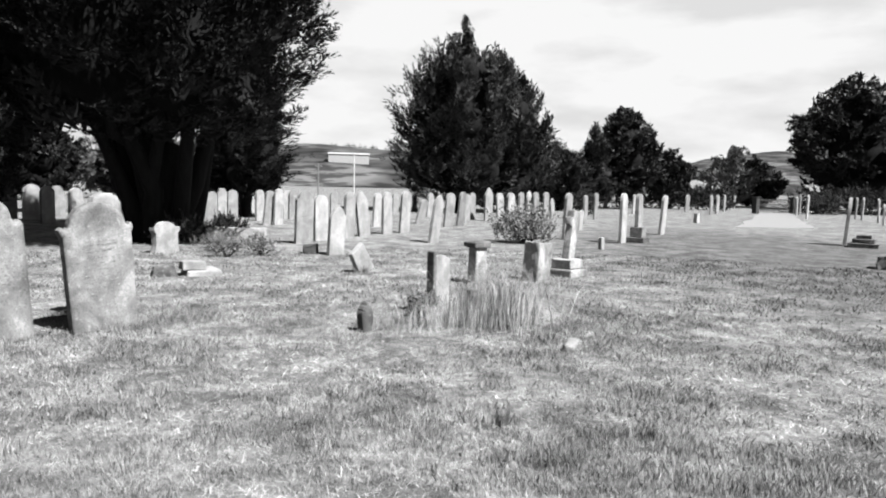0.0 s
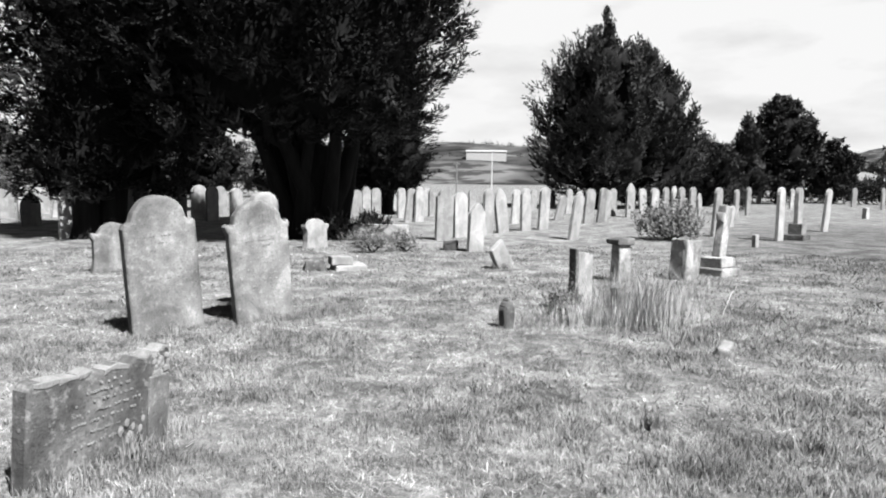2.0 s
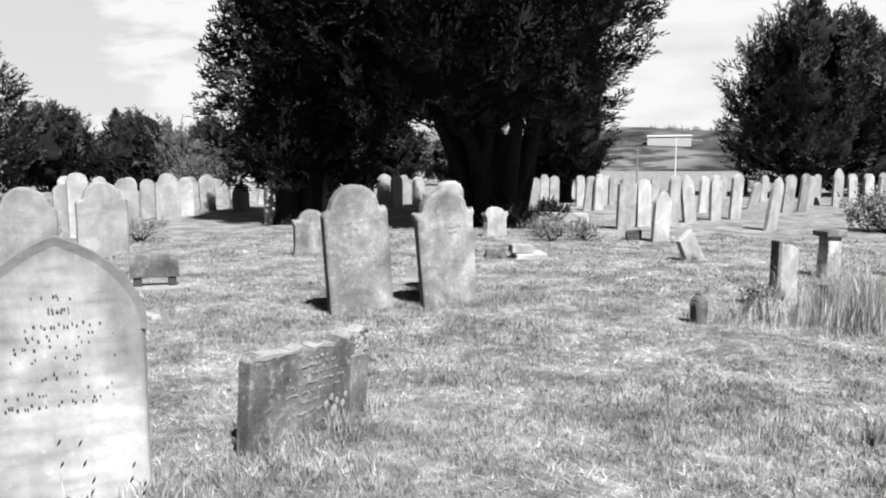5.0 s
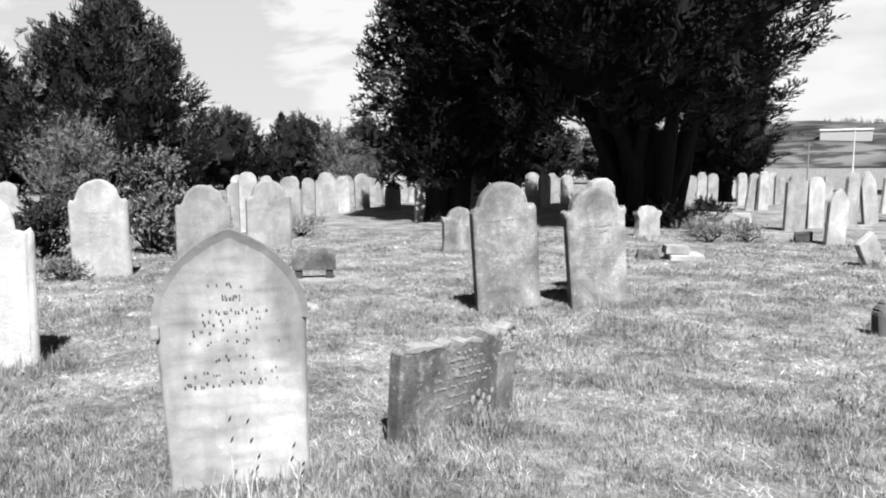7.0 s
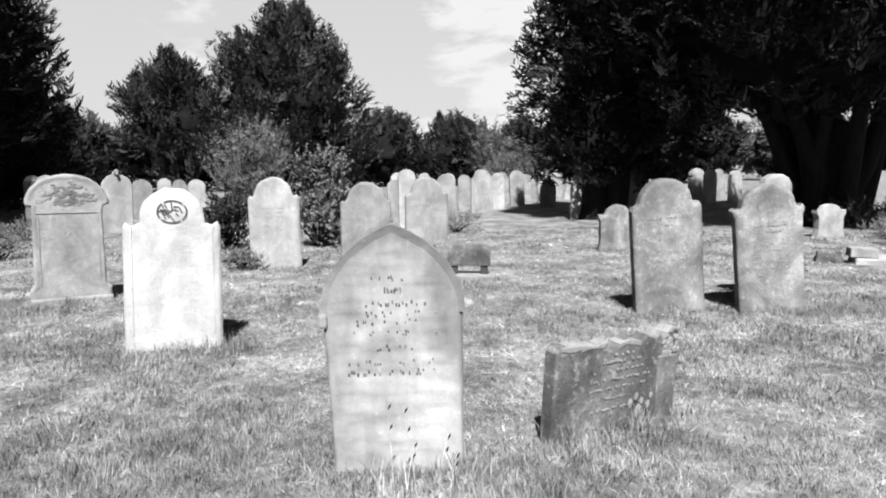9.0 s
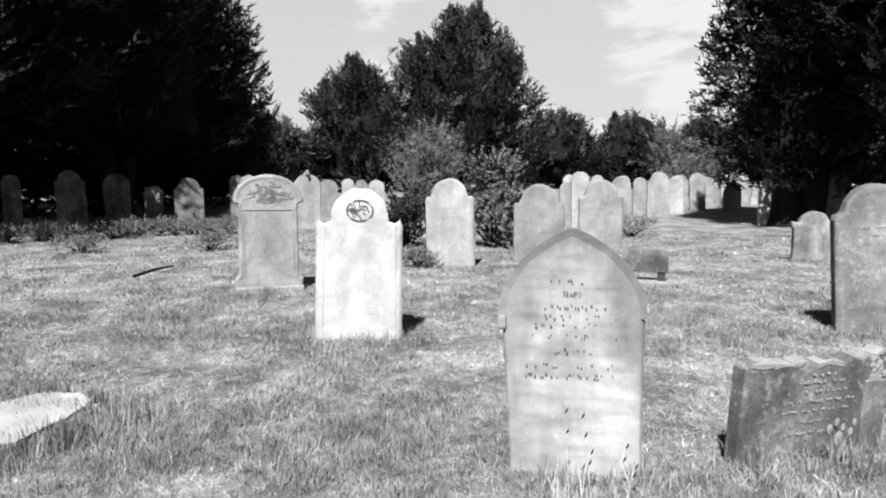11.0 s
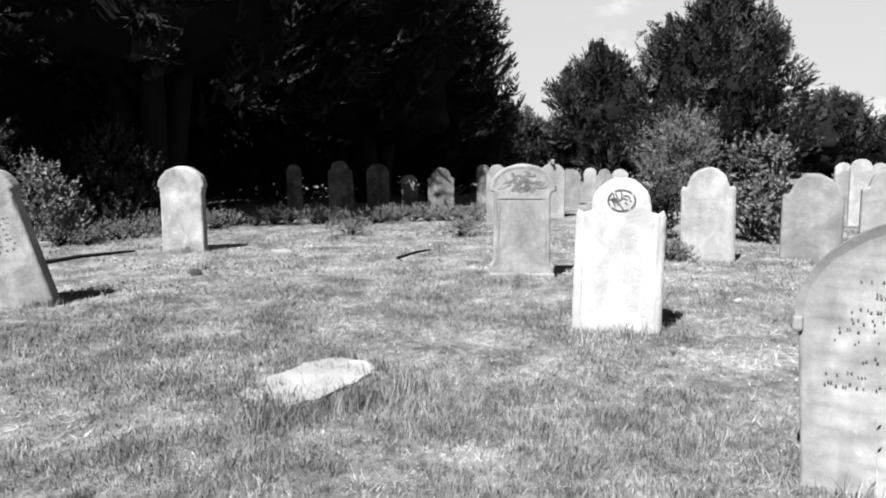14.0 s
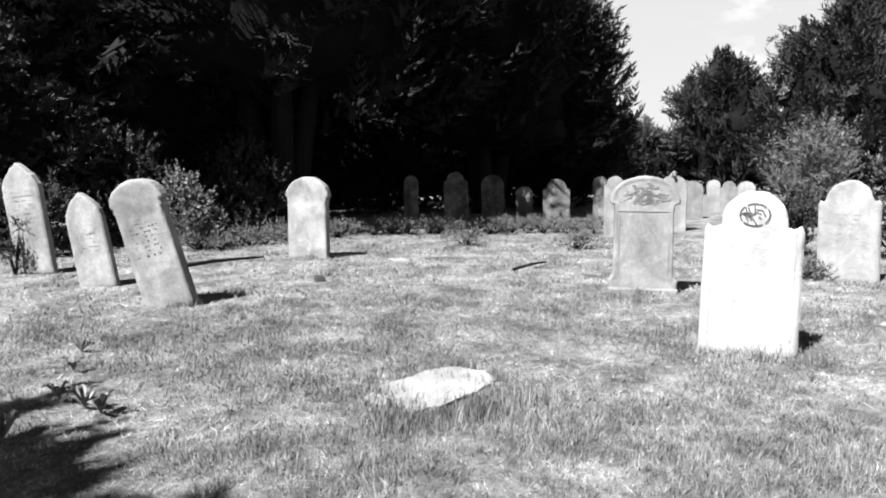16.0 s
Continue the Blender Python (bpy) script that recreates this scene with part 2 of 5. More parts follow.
def tube(path, radii, sides=8, cap=True):
    """Corners and quads of a tapered limb along a line of points."""
    path = [Vector(p) for p in path]
    verts, faces = [], []
    for i, p in enumerate(path):
        way = (path[min(i + 1, len(path) - 1)] - path[max(i - 1, 0)]).normalized()
        a = way.orthogonal().normalized()
        b = way.cross(a)
        for k in range(sides):
            c = 2 * math.pi * k / sides
            verts.append(p + (a * math.cos(c) + b * math.sin(c)) * radii[i])
    for i in range(len(path) - 1):
        for k in range(sides):
            faces.append((i * sides + k, i * sides + (k + 1) % sides, (i + 1) * sides + (k + 1) % sides, (i + 1) * sides + k))
    return verts, faces


def tubes(name, lines, material, sides=8):
    verts, faces = [], []
    for path, radii in lines:
        v, f = tube(path, radii, sides)
        faces += [tuple(i + len(verts) for i in q) for q in f]
        verts += v
    return mesh_np(name, [tuple(v) for v in verts], faces, material, True)


def unit(a):
    return a / np.maximum(np.linalg.norm(a, axis=1, keepdims=True), 1e-6)


def leaves(rng, lobes, plumes, per, length, width, up=0.6, spread=0.65, inner=0.2, core=8):
    """Feathery plumes of narrow leaves on and inside egg-shaped lobes (x, y, z, radius, stretch upwards), round a dark core."""
    lobes = np.asarray(lobes, float)
    weight = lobes[:, 3] ** 2 * (0.5 + 0.5 * lobes[:, 4])
    pick = rng.choice(len(lobes), plumes, p=weight / weight.sum())
    out = unit(rng.normal(size=(plumes, 3)))
    out[:, 2] = np.where(rng.random(plumes) < 0.55, np.abs(out[:, 2]), out[:, 2])      # most growth on the upper side
    size = lobes[pick, 3:4] * np.where(rng.random((plumes, 1)) < inner, rng.uniform(0.3, 0.75, (plumes, 1)), rng.uniform(0.75, 1.0, (plumes, 1)))
    root = lobes[pick, :3] + out * size * np.c_[np.ones(plumes), np.ones(plumes), lobes[pick, 4]]
    way = unit(out * 0.9 + np.array([0, 0, up]) + rng.normal(size=(plumes, 3)) * 0.35)
    a = unit(np.cross(way, rng.normal(size=(plumes, 3))))
    b = np.cross(way, a)
    long = length * rng.uniform(0.55, 1.5, (plumes, 1, 1))
    s = (np.arange(per)[None, :, None] + rng.random((plumes, per, 1))) / per
    base = root[:, None] + way[:, None] * s * long + np.array([0, 0, 0.18 * up]) * long * s * s
    phi = rng.uniform(0, 2 * math.pi, (plumes, per, 1))
    leaf = way[:, None] * (1 - spread * 0.5) + (a[:, None] * np.cos(phi) + b[:, None] * np.sin(phi) * 0.6) * spread
    leaf /= np.linalg.norm(leaf, axis=2, keepdims=True)
    side = np.cross(leaf, rng.normal(size=(plumes, per, 3)))
    side /= np.maximum(np.linalg.norm(side, axis=2, keepdims=True), 1e-6)
    w = width * rng.uniform(0.6, 1.4, (plumes, per, 1)) / 2
    tip = base + leaf * long * 0.34 * (1.05 - 0.6 * s) * rng.uniform(0.7, 1.2, (plumes, per, 1))
    v = np.stack([base - side * w, base + side * w, tip], axis=2).reshape(-1, 3)
    n = len(lobes) * core * 4
    k = np.repeat(np.arange(len(lobes)), core * 4)
    mid = lobes[k, None, :3] + (unit(rng.normal(size=(n, 3))) * lobes[k, 3:4] * rng.uniform(0, 0.6, (n, 1)))[:, None] + rng.normal(size=(n, 3, 3)) * lobes[k, None, 3:4] * 0.1
    v = np.concatenate([v, mid.reshape(-1, 3)])
    return v, np.arange(len(v)).reshape(-1, 3)


def envelope(kind, h):
    """How wide a crown is, as a share of its radius, at the share h of its height."""
    if kind == "cone":
        return max(0.05, min(1.0, 0.75 + 1.5 * h) * (1.0 - h) ** 0.75 * 1.15)
    if kind == "dome":
        return max(0.08, (1.0 - (h * 0.98) ** 2.4) ** 0.6 * (0.82 + 0.18 * min(1, h * 3)))
    if kind == "block":
        return max(0.1, min(1.0, 0.85 + h) * (1.0 - h ** 7) ** 0.6)
    if kind == "tall":
        return max(0.06, min(1.0, 0.8 + h) * (1.0 - h ** 2.2) ** 0.8)
    return max(0.1, math.sin(math.pi * (0.14 + 0.82 * h)) ** 0.7)


def wide(kind, h):
    """The envelope for an array of heights."""
    return np.array([envelope(kind, float(k)) for k in h])


def crown(rng, kind, height, radius, bottom, shift, bough, leaf, cover, up, sweep, flat, ragged):
    """Boughs that spring from the inside of the crown and end on its envelope; each carries side twigs with
    flat sprays of needles, so that it is lit above and black below. Large dull leaves close the inside."""
    tall = height - bottom
    jut, broad = (0.3, 0.15) if flat < 0.6 else (0.55, 0.27)         # needles lie along the twig, leaves stand off it
    n = int(1.3 * cover * (2 * math.pi * radius * 0.72 * tall + math.pi * radius ** 2) / (bough * bough * 0.55))
    m = max(3, n // 7)                                               # branches, each a fan of seven boughs
    hb = rng.random(m * 3)
    hb = hb[rng.random(m * 3) < 0.25 + 0.75 * wide(kind, hb)][:m]
    m = len(hb)
    ab = rng.uniform(0, 2 * math.pi, m)
    own = np.repeat(np.arange(m), 7)
    n = len(own)
    off = rng.normal(0, 0.42 * bough, (n, 2))
    h = np.clip(hb[own] + off[:, 0] / tall, 0, 1)
    a = ab[own] + off[:, 1] / np.maximum(0.4, wide(kind, h) * radius)
    ph = rng.uniform(0, 6.28, 6)
    wave = 1 + ragged * (0.5 * np.sin(3 * a + ph[0] + 4 * h) + 0.5 * np.sin(5 * a + ph[1] - 9 * h) + 0.45 * np.sin(8 * a + ph[2] + 17 * h) + 0.4 * np.sin(2 * a + 23 * h + ph[3]))
    reach = wide(kind, h) * radius * wave + bough * (rng.uniform(-0.35, 0.2, m)[own] - 0.5 * (off ** 2).sum(1) / bough ** 2)
    reach = np.maximum(reach, 0.05)
    under = (h < 0.14) & (rng.random(n) < 0.6)                       # the open underside
    reach = reach * np.where(under, np.sqrt(rng.random(n)), np.where(rng.random(n) < 0.36, rng.uniform(0.64, 0.95, n), 1.0))
    out = np.c_[np.cos(a), np.sin(a), np.zeros(n)]
    tip = np.c_[shift[0] + out[:, 0] * reach, shift[1] + out[:, 1] * reach, bottom + h * tall + rng.normal(0, 0.1 * bough, n)]
    way = unit(out * (1.0 - 0.75 * h[:, None] ** 2) + np.array([0, 0, 1.0]) * (up * (0.35 + 0.9 * h))[:, None] + rng.normal(size=(m, 3))[own] * 0.3 + rng.normal(size=(n, 3)) * 0.16)
    long = bough * rng.uniform(0.6, 1.35, n)
    root = tip - way * long[:, None]
    side = unit(np.cross(way, np.array([0, 0, 1.0])) + rng.normal(size=(n, 3)) * 0.3)
    face = np.cross(side, way)
    twigs, per = 10, 5
    u = (np.arange(twigs)[None, :] + rng.random((n, twigs))) / twigs
    hand = np.where(np.arange(twigs)[None, :] % 2 == 0, 1.0, -1.0) * rng.uniform(0.45, 1.0, (n, twigs))
    spot = root[:, None] + way[:, None] * (u * long[:, None])[..., None] + face[:, None] * (sweep * long[:, None] * u * u)[..., None]
    td = way[:, None] * 0.75 + side[:, None] * hand[..., None] * 0.85 + face[:, None] * rng.normal(0.12, 0.3, (n, twigs, 1))
    td /= np.linalg.norm(td, axis=2, keepdims=True)
    tl = long[:, None] * 0.42 * (1.12 - 0.75 * u) * rng.uniform(0.7, 1.2, (n, twigs))
    v = (np.arange(per)[None, None, :] + rng.random((n, twigs, per))) / per
    p = spot[:, :, None] + td[:, :, None] * (v * tl[..., None])[..., None]
    ld = td[:, :, None] * 0.8 + way[:, None, None] * 0.35 + rng.normal(size=(n, twigs, per, 3)) * jut + face[:, None, None] * 0.15 + np.array([0, 0, 0.22])
    ld /= np.linalg.norm(ld, axis=3, keepdims=True)
    fn = face[:, None, None] + rng.normal(size=(n, twigs, per, 3)) * flat
    q = np.cross(fn, ld)
    q /= np.maximum(np.linalg.norm(q, axis=3, keepdims=True), 1e-6)
    ll = leaf * 1.0 * rng.uniform(0.6, 1.4, (n, twigs, per, 1)) * (1.15 - 0.4 * v[..., None])
    lw = leaf * broad * rng.uniform(0.7, 1.3, (n, twigs, per, 1))
    tri = np.stack([p - q * lw, p + q * lw, p + ld * ll], axis=3).reshape(-1, 3)
    bn = face[:, None] + rng.normal(size=(n, twigs, 3)) * flat * 0.8          # the flat web of each twig
    bq = np.cross(bn, td)
    bq *= (tl * 0.17 * rng.uniform(0.7, 1.3, (n, twigs)))[..., None] / np.maximum(np.linalg.norm(bq, axis=2, keepdims=True), 1e-6)
    mid = spot + td * (tl * 0.25)[..., None]
    web = np.stack([mid - bq, mid + bq, spot + td * (tl * 1.05)[..., None]], axis=2).reshape(-1, 3)
    tri = np.concatenate([tri, web])
    return tri, np.arange(len(tri)).reshape(-1, 3)


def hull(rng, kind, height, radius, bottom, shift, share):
    """A closed, rough near-black shell well within the boughs, put there as the shade inside a crown."""
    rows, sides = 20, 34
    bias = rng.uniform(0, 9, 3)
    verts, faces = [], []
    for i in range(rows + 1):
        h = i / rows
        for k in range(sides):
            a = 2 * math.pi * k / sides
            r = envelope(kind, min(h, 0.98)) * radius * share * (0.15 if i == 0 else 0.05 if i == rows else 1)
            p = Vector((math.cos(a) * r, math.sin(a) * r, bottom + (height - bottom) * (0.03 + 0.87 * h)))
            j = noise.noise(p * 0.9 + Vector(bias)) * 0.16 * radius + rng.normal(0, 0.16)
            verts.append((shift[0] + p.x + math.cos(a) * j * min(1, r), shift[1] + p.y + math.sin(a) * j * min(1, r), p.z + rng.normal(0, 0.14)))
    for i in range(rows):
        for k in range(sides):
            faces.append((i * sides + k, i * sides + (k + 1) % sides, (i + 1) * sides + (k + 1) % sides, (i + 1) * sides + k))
    return mesh_np("inner_tangle", verts, faces, M_CROWN_SHADE)


def tree(name, x, y, height, radius, bottom, kind, seed, label, material, bough=1.0, leaf=0.16, cover=1.5, stems=1, trunk=0.25, shift=(0, 0), up=0.6, sweep=0.18, flat=0.35, ragged=0.1, spikes=0, group="", inner=0.62):
    """A trunk or a vase of stems with limbs, and a crown of needled or leafy boughs."""
    rng = np.random.default_rng(seed)
    t = thing(name, pose(x, y, 0), label, "tree", group)
    v, q = crown(rng, kind, height, radius, bottom, shift, bough, leaf, cover, up, sweep, flat, ragged)
    parts = [v]
    for i in range(spikes):                                          # leaders that stand out of the top
        a, h = rng.uniform(0, 2 * math.pi), rng.uniform(0.72, 0.97)
        d = envelope(kind, h) * radius * rng.uniform(0.3, 0.9)
        parts.append(crown(rng, "cone", bottom + h * (height - bottom) + rng.uniform(0.5, 1.0) * 0.13 * height, radius * 0.13, bottom + (h - 0.12) * (height - bottom),
                           (shift[0] + math.cos(a) * d + rng.normal(0, 0.1), shift[1] + math.sin(a) * d), bough * 0.55, leaf, cover * 1.1, 1.1, sweep, flat, 0.1)[0])
    v = np.concatenate(parts)
    # dark shell in place of the deep shade between the boughs
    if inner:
        part("inner_tangle", hull(rng, kind, height, radius, bottom, shift, inner), M_CROWN_SHADE, t, "near-black shell standing in for the shade inside the crown")
    lines = []
    for i in range(stems):
        a = 2 * math.pi * i / stems + rng.uniform(-0.4, 0.4)
        foot = Vector((math.cos(a), math.sin(a), 0)) * (trunk * 0.75 if stems > 1 else 0)
        top = Vector((shift[0], shift[1], bottom + 0.65 * (height - bottom))) + Vector((math.cos(a), math.sin(a), 0)) * (radius * 0.3 if stems > 1 else 0)
        k = trunk * (0.62 if stems > 1 else 1)
        if stems > 5:                                                # a vase of many stems
            out = Vector((math.cos(a), math.sin(a), 0))
            foot = out * trunk * (0.85 if i % 2 else 0.45)
            top = Vector((shift[0] * 0.6, shift[1] * 0.6, 5.6 + rng.uniform(-0.8, 0.8))) + out * radius * rng.uniform(0.3, 0.6)
            k = trunk * rng.uniform(0.16, 0.27)
            side = Vector(rng.normal(size=3) * 0.1)
            lines.append(([foot + Vector((0, 0, -0.15)), foot + Vector((0, 0, 0.5)), foot.lerp(top, 0.16) + Vector((0, 0, 0.55)) + side, foot.lerp(top, 0.42) + Vector((0, 0, 0.5)) - side, foot.lerp(top, 0.72), top], [k * 1.5, k * 1.15, k, k * 0.8, k * 0.55, k * 0.2]))
            continue
        lines.append(([foot + Vector((0, 0, -0.15)), foot * 0.9 + Vector((0, 0, 0.35)), foot.lerp(top, 0.3) + Vector((0, 0, 0.25)), foot.lerp(top, 0.65), top],
                      [k * 1.45, k * 1.1, k * 0.85, k * 0.5, k * 0.12]))
    limbs = []
    for i in range(36 if stems > 5 else 14):
        h, a = rng.uniform(0.08, 0.75), rng.uniform(0, 2 * math.pi)
        d = envelope(kind, h) * radius * rng.uniform(0.45, 0.72)
        end = Vector((shift[0] + math.cos(a) * d, shift[1] + math.sin(a) * d, bottom + h * (height - bottom)))
        start = Vector((shift[0] * 0.3, shift[1] * 0.3, max(0.6, min(end.z * 0.65, bottom + 0.4 * (height - bottom)))))
        bend = start.lerp(end, 0.5) + Vector(rng.normal(size=3) * 0.06 * radius)
        k = trunk * 0.28
        limbs.append(([start, bend, end], [k, k * 0.6, k * 0.15]))
    if stems > 5:
        ring = [([(0, 0, -0.15), (0, 0, 0.3), (0, 0, 0.9), (0.05, 0, 1.7), (0.1, 0, 2.4)], [trunk * 1.1, trunk * 0.85, trunk * 0.75, trunk * 0.85, trunk * 0.5])]
        part("bole", tubes("bole", ring, M_BARK, 16), M_BARK, t)
        for line in lines:
            part("stem", tubes("stem", [line], M_BARK, 9), M_BARK, t)
        for line in limbs:
            part("limb", tubes("limb", [line], M_BARK, 6), M_BARK, t)
    else:
        part("trunk", tubes("trunk", lines + limbs, M_BARK, 7), M_BARK, t)
    part("crown", mesh_np("crown", v, np.arange(len(v)).reshape(-1, 3), material), material, t)
    return t


def bush(name, x, y, height, radius, seed, label, material, sprays=400, per=16, leaf=0.3, width=0.03, lobes=14, category="bush", group="", up=0.6, z=0.0, inner=0.3):
    rng = np.random.default_rng(seed)
    t = thing(name, pose(x, y, z), label, category, group)
    spots = []
    for i in range(lobes):
        a, h, d = rng.uniform(0, 2 * math.pi), rng.random(), math.sqrt(rng.random())
        s = radius * rng.uniform(0.22, 0.42)
        spots.append((math.cos(a) * d * (radius - s), math.sin(a) * d * (radius - s), max(s * 0.6, h * (height - s)), s, 1.1))
    v, q = leaves(rng, spots, sprays, per, leaf, width, up, 0.8, inner, 0)
    v[:, 2] = np.maximum(v[:, 2], 0.0)
    stems = [([(0, 0, -0.05), Vector(s[:3]) * 0.5 + Vector((0, 0, 0.05)), s[:3]], [0.02, 0.014, 0.004]) for s in spots]
    part("stem", tubes("stem", stems, M_BARK, 4), M_BARK, t)["kind"] = "stuff"
    part("foliage", mesh_np("foliage", v, q, material), material, t)
    return t


def value_noise(p, scale, seed):
    """Smooth noise in 0..1 at points of the plan."""
    g = np.random.default_rng(seed).random((64, 64))
    u = p * scale
    i = np.floor(u).astype(int)
    f = u - i
    f = f * f * (3 - 2 * f)
    a, b = i[:, 0] % 64, i[:, 1] % 64
    c, d = (a + 1) % 64, (b + 1) % 64
    return (g[a, b] * (1 - f[:, 0]) + g[c, b] * f[:, 0]) * (1 - f[:, 1]) + (g[a, d] * (1 - f[:, 0]) + g[c, d] * f[:, 0]) * f[:, 1]

# ---- ground and distance ----


def make_ground():
    radii = [0.0] + [0.8 * 1.16 ** i for i in range(60)]
    radii = [r for r in radii if r < 4200] + [4200.0]
    sides = 96
    verts = [(0, 0, 0)]
    for r in radii[1:]:
        for k in range(sides):
            a = 2 * math.pi * k / sides
            p = Vector((math.cos(a) * r, math.sin(a) * r, 0))
            bump = 0.022 * noise.noise(p * 0.9) + 0.015 * noise.noise(p * 2.7) if r < 40 else 0.0
            verts.append((p.x, p.y, bump - 0.012))
    me = bpy.data.meshes.new("ground")
    quads = [(0, 1 + k, 1 + (k + 1) % sides) for k in range(sides)]
    for i in range(len(radii) - 2):
        a, b = 1 + i * sides, 1 + (i + 1) * sides
        quads += [(a + k, b + k, b + (k + 1) % sides, a + (k + 1) % sides) for k in range(sides)]
    me.from_pydata(verts, [], quads)
    me.polygons.foreach_set("use_smooth", [True] * len(me.polygons))
    me.materials.append(M_TURF)
    return tagged(new("ground", me), "dry mown turf, patchy and pale, in a churchyard", "ground", kind="structure")


make_ground()


def make_path():
    bm = bmesh.new()
    near_a, near_b, far_a, far_b = (13.3, 30.6), (17.1, 31.4), (24.9, 53.6), (28.3, 55.6)
    rng = random.Random(3)
    left, right = [], []
    for i in range(13):
        k = i / 12
        j = 0.18
        left.append(bm.verts.new((near_a[0] + (far_a[0] - near_a[0]) * k + rng.uniform(-j, j), near_a[1] + (far_a[1] - near_a[1]) * k, 0.03)))
        right.append(bm.verts.new((near_b[0] + (far_b[0] - near_b[0]) * k + rng.uniform(-j, j), near_b[1] + (far_b[1] - near_b[1]) * k, 0.03)))
    for i in range(12):
        bm.faces.new((left[i], right[i], right[i + 1], left[i + 1]))
    bmesh.ops.recalc_face_normals(bm, faces=bm.faces)
    skirt = bmesh.ops.extrude_face_region(bm, geom=list(bm.faces))
    for e in skirt["geom"]:
        if isinstance(e, bmesh.types.BMVert):
            e.co.z = -0.05
    me = bpy.data.meshes.new("path")
    bm.to_mesh(me)
    me.materials.append(M_PATH)
    tagged(new("path", me), "pale gravel path that runs to a gate", "path", kind="structure")


make_path()


def ridge(name, label, az0, az1, dist, depth, heights, material, rough=1.5, seed=1):
    """A far slope between two bearings (degrees to the left of +y); heights: crest heights at even steps."""
    nu, nv = 120, 14
    verts, faces = [], []
    for i in range(nu + 1):
        u = i / nu
        a = radians(az0 + (az1 - az0) * u)
        s = u * (len(heights) - 1)
        k = min(int(s), len(heights) - 2)
        f = s - k
        f = f * f * (3 - 2 * f)
        crest = heights[k] * (1 - f) + heights[k + 1] * f
        for j in range(nv + 1):
            v = j / nv
            d = dist + depth * v
            p = Vector((-math.sin(a) * d, math.cos(a) * d, 0))
            z = crest * math.sin(v * math.pi / 2) ** 1.3 + rough * (noise.noise(p * 0.012 + Vector((seed, 0, 0))) + 0.5 * noise.noise(p * 0.06)) * v
            verts.append((p.x, p.y, z - 0.3))
    for i in range(nu):
        for j in range(nv):
            a = i * (nv + 1) + j
            faces.append((a, a + 1, a + nv + 2, a + nv + 1))
    ob = new(name, mesh_np(name, verts, faces, material, True))
    return tagged(ob, label, "hill", kind="structure")


ridge("hill", "far slope of fields and hedges across the valley", 32, -8, 330, 420, [18, 26, 32, 34, 40, 36, 32, 18], M_HILL, 2.0)
ridge("hill", "round wooded hill on the skyline", -12, -40, 900, 700, [10, 30, 70, 86, 62, 30, 14], M_HILL, 3.0, 5)
ridge("hill", "long low hill far behind the trees", 75, 28, 700, 500, [10, 34, 46, 44, 36, 20], M_HILL, 3.0, 9)


def woodland(seed):
    """Dark clumps of trees along the crest and hedges across the fields of the far slope."""
    rng = np.random.default_rng(seed)
    spots = []
    for i in range(150):
        a = radians(rng.uniform(-6, 30))
        d = 735 + rng.uniform(-14, 10)
        spots.append((-math.sin(a) * d, math.cos(a) * d, 33 + rng.uniform(-1, 3), rng.uniform(2.5, 5.5), 0.9))
    for i in range(9):
        d = rng.uniform(400, 690)
        k = (d - 330) / 420
        z = 36 * math.sin(k * math.pi / 2) ** 1.3
        a0 = rng.uniform(-6, 26)
        for j in range(int(rng.uniform(10, 28))):
            a = radians(a0 + j * 0.35)
            spots.append((-math.sin(a) * (d + j), math.cos(a) * (d + j), z + rng.uniform(-0.5, 0.8), rng.uniform(1.2, 2.4), 0.7))
    v, q = leaves(rng, spots, 5200, 5, 3.0, 0.9, 0.5, 0.8, 0.3, 6)
    ob = new("far_trees", mesh_np("far_trees", v, q, M_BROAD))
    tagged(ob, "dark hedges and woods on the far slope", "woods", kind="stuff")


woodland(6)


def shed(x, y, z, turn, length, depth, height):
    t = thing("shed", pose(x, y, z, 0, 0, turn), "long pale farm shed on the far slope", "shed")
    bm = bmesh.new()
    box(bm, -length / 2, length / 2, -depth / 2, depth / 2, -3, height)
    part("wall", bm, M_WALL, t)
    bm = bmesh.new()
    rows = [(-length / 2 - 0.5, -depth / 2 - 0.5, height), (length / 2 + 0.5, -depth / 2 - 0.5, height), (length / 2 + 0.5, 0, height + 1.4), (-length / 2 - 0.5, 0, height + 1.4),
            (-length / 2 - 0.5, depth / 2 + 0.5, height), (length / 2 + 0.5, depth / 2 + 0.5, height)]
    p = [bm.verts.new(r) for r in rows]
    for f in ((0, 1, 2, 3), (3, 2, 5, 4), (0, 3, 4), (1, 5, 2), (0, 4, 5, 1)):
        bm.faces.new([p[i] for i in f])
    part("roof", bm, M_WALL, t, "pale sheet roof")
    return t


shed(-56, 468, 17.5, 7, 26, 14, 3.2)


